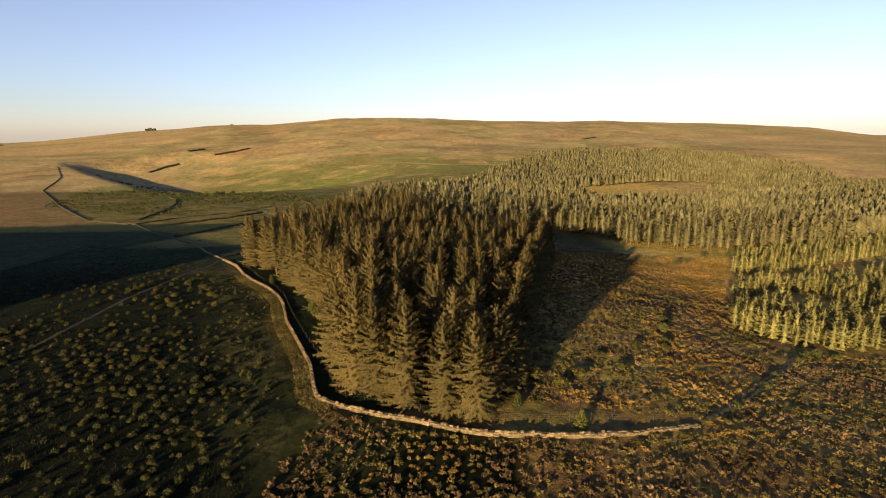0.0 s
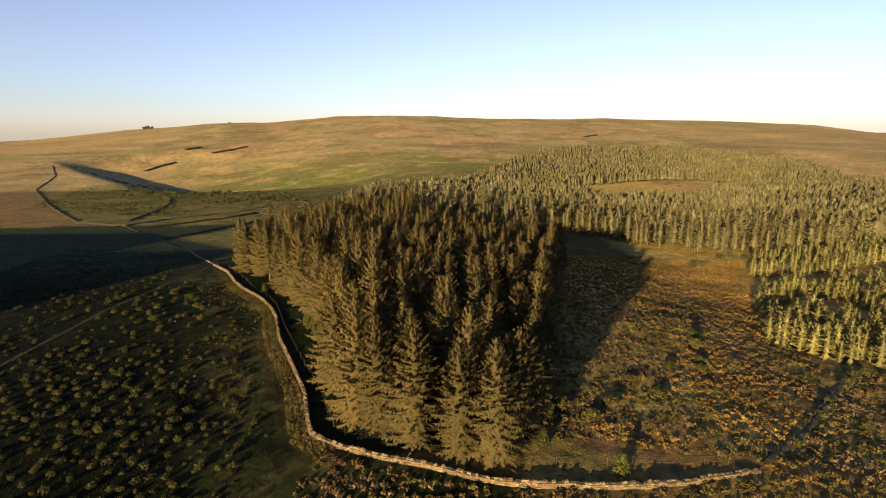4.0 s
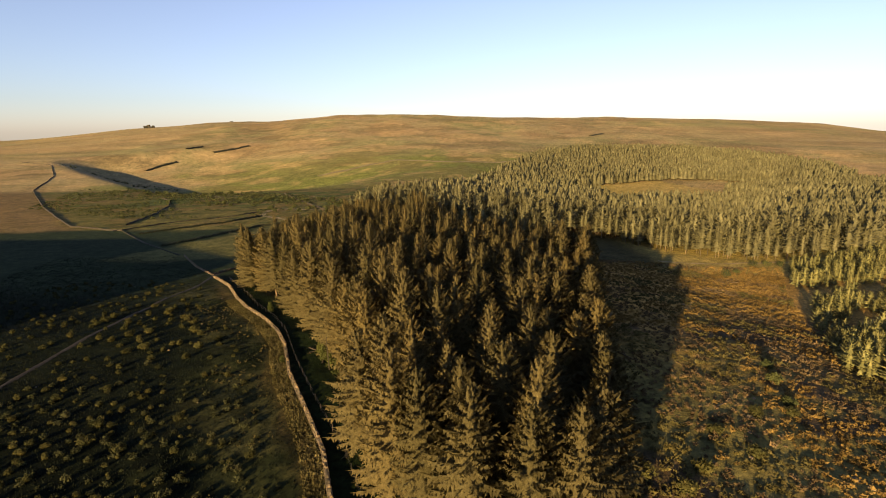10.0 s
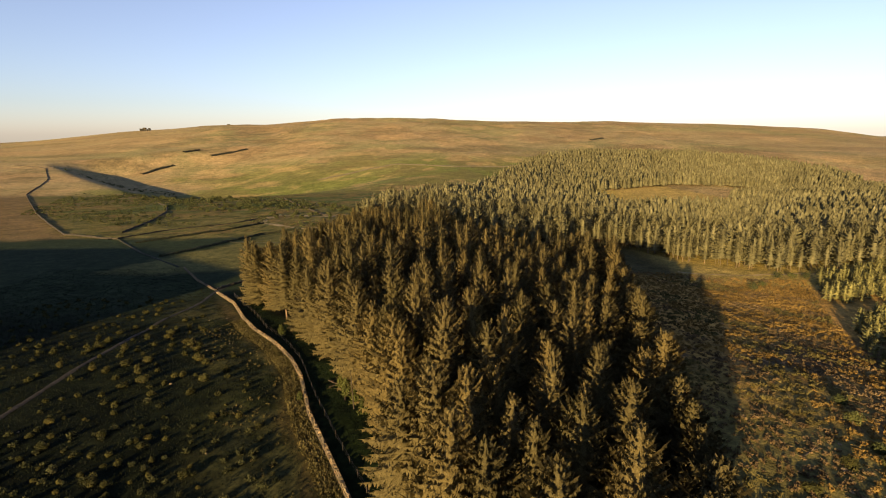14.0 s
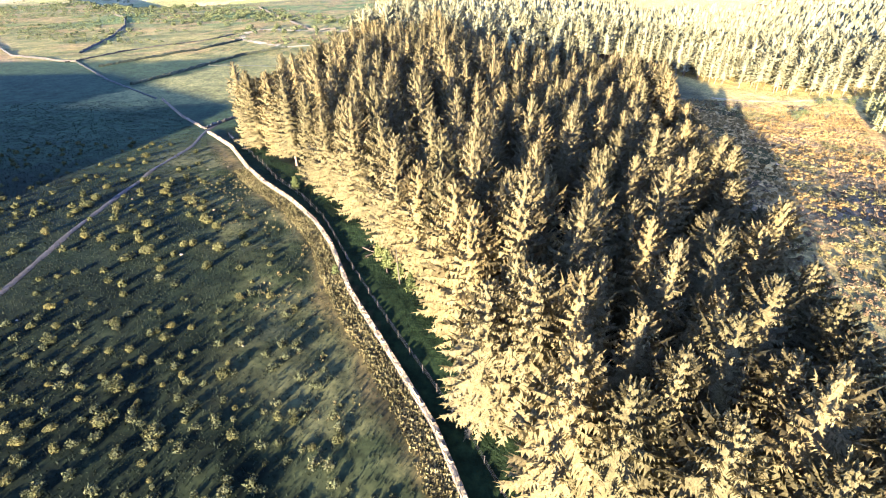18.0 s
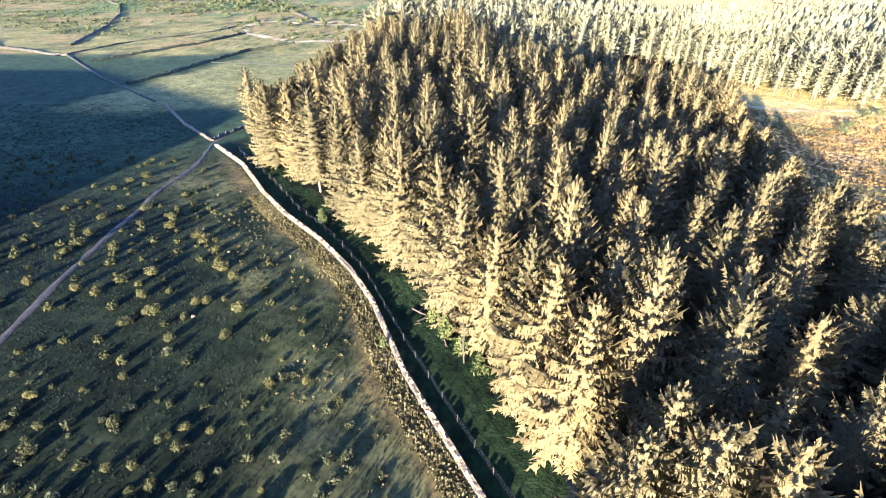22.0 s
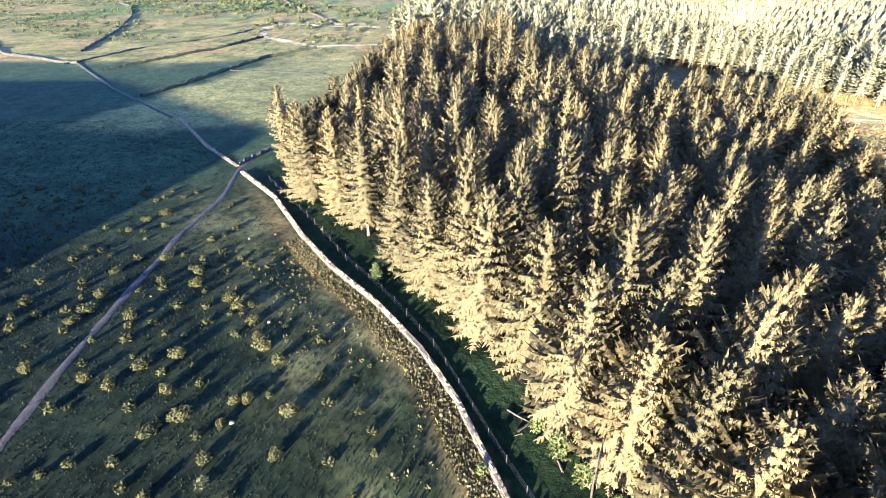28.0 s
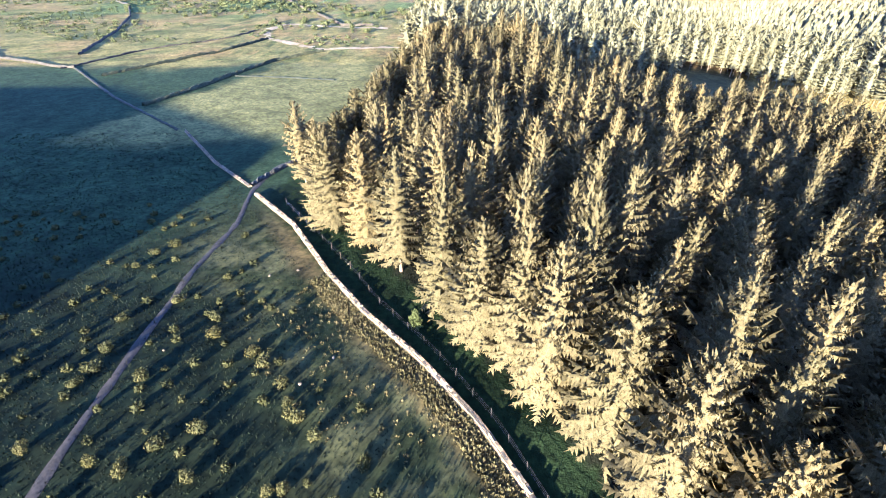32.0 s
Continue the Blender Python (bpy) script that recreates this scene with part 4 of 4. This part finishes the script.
_b = spread(76, MOORSIDE, 1.2, 0.5)
_b = _b[np.random.RandomState(77).uniform(0, 1, len(_b)) < 0.85]
_k = fnoise(_b[:, 0], _b[:, 1], 9, 77, 3)
joined("heather", _b[_k > 0.12], TUFT_MODELS, HEATHER, 0.45, 1.2, "brown heather on the open moor before the wall", "heather", 78, 0.05, 0.25)
joined("moor_grass", _b[(_k <= 0.12) & (_k > -0.38)], TUFT_MODELS, OLIVE, 0.4, 1.15, "olive tussock grass on the open moor before the wall", "grass", 79, 0.05, 0.25)
joined("bracken", _b[_k <= -0.38], TUFT_MODELS, BRACKEN, 0.4, 1.0, "patches of dry bracken on the open moor before the wall", "bracken", 83, 0.05, 0.25)


# ---- pasture banks and walls of the valley head ----
def bank(name, pts, tall, wide, mat, label, seed, step=1.2):
    """A ragged bank or tumbled wall that follows the ground."""
    rs = np.random.RandomState(seed)
    p = np.array(pts, float)
    d = np.r_[0, np.cumsum(np.hypot(*np.diff(p, axis=0).T))]
    n = max(3, int(d[-1] / step))
    t = np.linspace(0, d[-1], n)
    x, y = np.interp(t, d, p[:, 0]), np.interp(t, d, p[:, 1])
    tx, ty = np.gradient(x), np.gradient(y)
    q = np.hypot(tx, ty)
    nx, ny = -ty / q, tx / q
    v, f = [], []
    for i in range(n):
        for k, h in ((-1, -0.5), (-0.7, 0.55), (-0.25, 1), (0.25, 0.95), (0.7, 0.5), (1, -0.5)):
            kk, hh = k * wide / 2 * rs.uniform(0.75, 1.25), h * tall * (rs.uniform(0.6, 1.25) if h > 0 else 1)
            xx, yy = x[i] + nx[i] * kk, y[i] + ny[i] * kk
            v.append((xx, yy, ground_at(xx, yy) + hh))
        if i:
            f += [(6 * i - 6 + k, 6 * i - 5 + k, 6 * i + 1 + k, 6 * i + k) for k in range(5)]
    return tagged(new(name, mesh(name, v, f, mat)), label, "field boundary", kind="structure")


# near-black: shade coloured into the pasture banks, also serving for peat
PEAT_AND_SHADE = varied("peat_and_shade", (0.008, 0.01, 0.006), (0.014, 0.017, 0.01), (0.028, 0.03, 0.02), 0.6)
TURF = varied("turf_bank", (0.02, 0.024, 0.011), (0.036, 0.04, 0.018), (0.06, 0.062, 0.028), 0.4)
bank("field_bank", [(-167.4, 288.8), (-135.2, 251.1), (-115.2, 231.3), (-105.5, 221.7)], 0.3, 1.1, PEAT_AND_SHADE, "tumbled wall coloured near-black for the shade it stands in", 1)
bank("field_bank", [(-151, 275.9), (-132.9, 302.5), (-121.8, 318.5), (-112.7, 340)], 0.9, 1.3, TURF, "dark turf bank across the pasture", 2)
bank("field_bank", [(-122.9, 242), (-115.8, 256.8), (-109.3, 274.8), (-99.3, 296.5), (-84.3, 313.5)], 1.0, 1.3, TURF, "dark turf bank across the pasture", 3)
bank("field_wall", [(-107.4, 274.7), (-89.7, 271.8), (-74, 268.4)], 0.4, 0.8, PEAT_AND_SHADE, "low field bank coloured dark for a line of shade", 4)
bank("field_wall", [(-176.3, 308.7), (-187.4, 360.3), (-201.9, 405.7), (-224, 452), (-240, 470)], 0.9, 0.9, FIELD_STONE, "grey field wall climbing the pasture", 5)
bank("field_wall", [(-150, 520), (-122.3, 453.1), (-84, 375.2), (-69, 374)], 1.0, 1.0, FIELD_STONE, "pale field wall running down the pasture", 6)
bank("field_wall", [(-166, 287), (-173.5, 289), (-185.5, 295.8), (-203.1, 304), (-240, 345), (-292, 405), (-380, 515), (-470, 630), (-500, 690), (-545, 770), (-640, 900), (-735, 955)], 0.8, 0.7, FIELD_STONE, "long field wall bounding the moor", 7, 2.5)
bank("field_bank", [(-170, 286), (-156, 318), (-143.8, 330), (-128.6, 344.6), (-123, 364)], 0.5, 1.0, FIELD_STONE, "tumbled line of field stones in the pasture", 12)
bank("field_wall", [(-79.5, 189.5), (-77.6, 193.7), (-73.5, 201.5)], 0.7, 1.3, RUBBLE, "tumbled stub of stone wall beside the gap", 8, 0.6)


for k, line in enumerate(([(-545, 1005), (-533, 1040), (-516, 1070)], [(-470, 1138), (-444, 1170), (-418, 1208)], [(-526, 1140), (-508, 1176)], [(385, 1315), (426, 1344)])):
    bank("peat_bank", line, 2.4, 9, PEAT_AND_SHADE, "dark eroded peat bank on the open hillside", 15 + k, 4)


# ---- fence inside the wall ----
def fence():
    line = [(-70.8, 180.9), (-62.1, 167.1), (-57.4, 159.7), (-52.3, 150.6), (-46, 142), (-40, 131.5), (-34.5, 118), (-28.5, 105), (-23.9, 95.7), (-20.2, 88.2), (-16.4, 77.8), (-7.2, 75), (-3.1, 73.3), (9.4, 70.3),
            (18.5, 69.6), (31.3, 70.2), (38.9, 70.6), (46, 75), (62, 89), (80, 105)]
    p = np.array(line)
    d = np.r_[0, np.cumsum(np.hypot(*np.diff(p, axis=0).T))]
    rs = np.random.RandomState(81)
    owner = new("wire_fence")
    owner.location = (p[0, 0], p[0, 1], ground_at(*p[0]))
    tagged(owner, "stock fence of weathered posts and plain wire round the plantation", "fence")
    off = Vector(owner.location)
    post = mesh("post", *pole([(0, 0, -0.4), (0.01, 0, 0.7), (0.0, 0.01, 1.25)], (0.04, 0.036, 0.033), 6), POST)
    heads = []
    for t in np.arange(0, d[-1], 3.2):
        x, y = float(np.interp(t, d, p[:, 0])), float(np.interp(t, d, p[:, 1]))
        m = Matrix.Translation(Vector((x, y, ground_at(x, y))) - off) @ Matrix.Rotation(rs.uniform(-0.06, 0.06), 4, "X") @ Matrix.Rotation(rs.uniform(-0.06, 0.06), 4, "Y") @ Matrix.Diagonal((1, 1, rs.uniform(0.92, 1.1), 1))
        part("post", post, owner).matrix_basis = m
        heads.append((x - off.x, y - off.y, ground_at(x, y) - off.z))
    for h in (0.45, 0.8, 1.1):
        v, f = [], []
        for i, (x, y, z) in enumerate(heads):
            v += [(x + 0.012 * math.cos(a), y, z + h + 0.012 * math.sin(a)) for a in (0.5, 2.6, 4.7)]
            if i:
                f += [(3 * i - 3 + k, 3 * i - 3 + (k + 1) % 3, 3 * i + (k + 1) % 3, 3 * i + k) for k in range(3)]
        part("wire", mesh("wire", v, f, WIRE), owner, "thin galvanised wire")


fence()


# ---- single shrubs, saplings, dead wood and stones ----
SCRUB = foliage("scrub_leaves", (0.03, 0.04, 0.015), (0.06, 0.07, 0.026), (0.1, 0.105, 0.042), 0.6, amount=0.3)
SCRUB_ISLE = foliage("far_scrub_leaves", (0.036, 0.046, 0.018), (0.066, 0.076, 0.029), (0.105, 0.112, 0.046), 0.3, per="island", amount=0.25)


def shrub(name, x, y, tall, wide, mat, label, seed, leaf=0.3, n=420):
    ob = new(name)
    ob.location = (x, y, ground_at(x, y) - 0.05)
    part("foliage", mesh("foliage", *mound(seed, wide, tall, n, leaf), mat), ob)
    part("stem", mesh("stem", *pole([(0, 0, -0.3), (0.05, 0.03, tall * 0.3), (-0.04, 0.06, tall * 0.62)], (0.1, 0.07, 0.03), 6), BARK, True), ob)
    return tagged(ob, label, "shrub")


def sapling(x, y, tall, seed, label):
    ob = new("spruce_sapling")
    ob.location = (x, y, ground_at(x, y) - 0.05)
    part("crown", mesh("crown", *spruce(seed, tall, tall * 0.36, 11, 8, 0.03, 4, 2), YOUNG_ONE), ob)
    part("trunk", mesh("trunk", *trunk_mesh(tall, seed), BARK, True), ob)
    return tagged(ob, label, "sapling")


YOUNG_ONE = foliage("sapling_needles", (0.045, 0.055, 0.016), (0.075, 0.088, 0.026), (0.11, 0.12, 0.04), 0.8)
sapling(-47.8, 146.4, 2.6, 301, "small bright green spruce sapling between wall and wood")
sapling(20.3, 67.9, 3.0, 302, "bushy green spruce sapling just inside the stone wall")
sapling(-36.5, 116.5, 1.4, 303, "small bright green spruce sapling between wall and wood")
sapling(-29.4, 118.2, 3.2, 305, "bushy bright green spruce sapling at the foot of the wood")
sapling(-27.6, 115.6, 2.6, 306, "bushy bright green spruce sapling at the foot of the wood")
sapling(-30.6, 121.0, 2.2, 307, "bushy bright green spruce sapling at the foot of the wood")
sapling(-25.9, 112.6, 2.8, 308, "bushy bright green spruce sapling at the foot of the wood")
sapling(12.2, 74.6, 2.2, 304, "bushy green spruce sapling by the fence")
for k, (x, y, h, w) in enumerate(((13.2, 80.5, 3.2, 1.7), (16.8, 83.5, 2.4, 1.5), (11.6, 77.6, 2.6, 1.3), (20.5, 80.2, 1.8, 1.2), (24.5, 84.5, 1.7, 1.3), (33.5, 88, 1.5, 1.3), (31.2, 93.5, 1.3, 1.2), (41, 99, 1.5, 1.3), (47.5, 100.5, 1.2, 1.2))):
    shrub("willow_shrub", x, y, h, w, GORSE, "sunlit olive shrub on the felled ground", 310 + k)
for k, (x, y, h, w) in enumerate(((114.6, 234, 4.2, 2.6), (139.5, 255, 3.8, 2.4), (146, 254.5, 3.0, 2.2), (152.2, 254.2, 3.6, 2.2), (158, 253.8, 3.4, 2.0), (124, 242, 2.2, 1.8), (52, 112, 2.2, 1.4), (49.5, 104, 1.6, 1.2), (55.5, 119, 2.0, 1.3))):
    shrub("dark_shrub", x, y, h, w, SCRUB, "dark shrub on the felled ground, throwing a long shade", 330 + k)
for k, (x, y, h, w) in enumerate(((49, 77, 0.7, 0.9), (60, 86.5, 0.8, 1.0), (66, 92.5, 0.7, 0.9), (78, 102.5, 1.0, 1.1), (82, 106, 1.6, 1.3), (85.5, 107, 2.0, 1.4), (90, 106.5, 1.4, 1.2))):
    shrub("hedge_shrub", x, y, h, w, SCRUB, "straggling shrub along the old boundary bank", 350 + k)
bank("field_bank", [(40, 70.5), (52, 79.5), (66, 92), (78, 103.5), (86, 107)], 0.5, 1.4, TURF, "low overgrown bank of an old field boundary", 9, 0.8)


def log(x, y, yaw, length, thick, seed, label, rise=0.0):
    """A dead trunk with stubs of its branches; rise tips it up."""
    rs = np.random.RandomState(seed)
    ob = new("dead_trunk")
    ob.matrix_world = Matrix.Translation((x, y, ground_at(x, y) + (thick * 0.8 if rise < 0.5 else -0.2))) @ Matrix.Rotation(yaw, 4, "Z") @ Matrix.Rotation(math.pi / 2 - rise, 4, "Y")
    part("stem", mesh("stem", *pole([(0, 0, 0), (0.05, 0.02, length * 0.4), (-0.04, 0.06, length * 0.75), (0, 0, length)], (thick, thick * 0.85, thick * 0.6, thick * 0.3), 7), DEAD, True), ob)
    for i in range(6):
        a, z, r = rs.uniform(0, 6.28), length * rs.uniform(0.35, 0.95), rs.uniform(0.4, 1.1)
        stub = pole([(0, 0, z), (math.cos(a) * r * 0.6, math.sin(a) * r * 0.6, z + 0.15), (math.cos(a) * r, math.sin(a) * r, z + 0.4)], (0.04, 0.03, 0.012), 4)
        part("branch_stub", mesh("branch_stub", *stub, DEAD), ob)
    return tagged(ob, label, "dead tree")


log(-32.6, 120.6, 0.6, 4.5, 0.13, 1, "fallen pale trunk at the foot of the wood")
log(-29.2, 116.4, 1.7, 5.0, 0.12, 2, "fallen pale trunk at the foot of the wood")
log(-33.2, 123.2, -0.7, 3.2, 0.1, 3, "broken pale limb lying in the grass")
log(-22.6, 112.6, 0.4, 9.5, 0.13, 4, "bare leaning trunk of a dead spruce at the wood's edge", 1.35)
log(-27.4, 113.8, 2.2, 6.5, 0.11, 5, "bare snapped trunk of a dead spruce at the wood's edge", 1.5)
log(35.5, 101, 0.5, 4.0, 0.12, 6, "bleached log lying on the felled ground")
log(29, 118, 2.0, 5.0, 0.12, 7, "bleached log lying on the felled ground")


def boulder(x, y, size, seed, label):
    rs = np.random.RandomState(seed)
    bm = bmesh.new()
    bmesh.ops.create_icosphere(bm, subdivisions=2, radius=1.0)
    for v in bm.verts:
        v.co *= 1 + 0.28 * noise.noise(v.co * 1.3 + Vector((seed, 0, 0)))
        v.co.z *= 0.6
    me = bpy.data.meshes.new("boulder")
    bm.to_mesh(me)
    bm.free()
    me.materials.append(STONE)
    ob = new("boulder", me)
    ob.matrix_world = Matrix.Translation((x, y, ground_at(x, y) + size * 0.12)) @ Matrix.Rotation(rs.uniform(0, 6), 4, "Z") @ Matrix.Diagonal((size, size * rs.uniform(0.7, 1), size, 1))
    return tagged(ob, label, "rock", "loose granite boulders")


_r = np.random.RandomState(90)
for k in range(16):
    boulder(_r.uniform(-95, -40), _r.uniform(85, 175), _r.uniform(0.15, 0.3), k, "pale granite boulder in the dark pasture")
for k in range(14):
    t = _r.uniform(0, 1)
    boulder(18 + 60 * t + _r.uniform(-6, 25), 78 + 110 * t + _r.uniform(-8, 8), _r.uniform(0.25, 0.5), 20 + k, "pale granite boulder on the felled ground")


# ---- the far valley and skyline ----
_v = beside(91, [(-330, 640), (-230, 560), (-173, 478), (-113, 430), (-50, 405)], 9.0, -14, 60, -1)
joined("valley_scrub", _v, [mound(400 + k, 2.0, 2.6, 90, 0.75) for k in range(5)], SCRUB_ISLE, 0.3, 1.1, "dark thorn and willow scrub along the stream", "scrub", 92, 0.2, 0.3)
_v = spread(93, [(-420, 640), (-300, 400), (-190, 330), (-70, 325), (-55, 400), (-100, 470), (-200, 580), (-320, 680)], 4.6, 0.5)
_k = fnoise(_v[:, 0], _v[:, 1], 38, 94, 3)
joined("valley_scrub", _v[_k > -0.2], [mound(410 + k, 1.3, 0.9, 44, 0.6) for k in range(5)], SCRUB_ISLE, 0.25, 1.1, "scattered gorse and thorn over the valley pastures", "scrub", 95, 0.15, 0.3)
# scrub added along the scarp to stand in for its band of shade
_v = beside(96, [(-640, 908), (-600, 925), (-506, 875), (-408, 814), (-310, 665)], 4.2, -8, 12, -1)
joined("valley_scrub", _v[::5], [mound(420 + k, 2.6, 3.6, 60, 1.0) for k in range(5)], SCRUB_ISLE, 0.3, 0.9, "scrub belt added for the band of shade in the head of the stream valley", "scrub", 97, 0.2, 0.3)
ribbon("track", [(100, 266), (125, 262), (150, 263), (190, 262)], 1.8, PALE, "pale grass ride along the edge of the wood", 0.15)


def outcrop(x, y, wide, tall, label, seed):
    rs = np.random.RandomState(seed)
    ob = new("rock_outcrop")
    ob.location = (x, y, ground_at(x, y) - 1)
    for k in range(7):
        v, f = stone_model(500 + seed * 10 + k)
        q = part("boulder", mesh("boulder", v * (wide * rs.uniform(0.18, 0.36), wide * 0.2, tall * rs.uniform(0.5, 1.1)), f, FIELD_STONE), ob)
        q.location = (rs.uniform(-0.4, 0.4) * wide, rs.uniform(-4, 4), tall * rs.uniform(0.1, 0.45))
    tagged(ob, label, "tor")


outcrop(-1000, 1900, 34, 13, "granite tor standing on the skyline", 1)
outcrop(-720, 1925, 14, 6, "small heap of rock on the skyline", 2)
outcrop(-1540, 1900, 16, 7, "small heap of rock on the skyline", 3)

_v = beside(63, WALL_LONG[2:13], 1.3, 3.5, 14, -1)
joined("verge_grass", _v[fnoise(_v[:, 0], _v[:, 1], 8, 64, 2) > -0.05], VERGE_MODELS, STRAW, 0.4, 0.75, "patchy dry grass spreading from the wall into the pasture", "grass", 65, 0.05, 0.2)
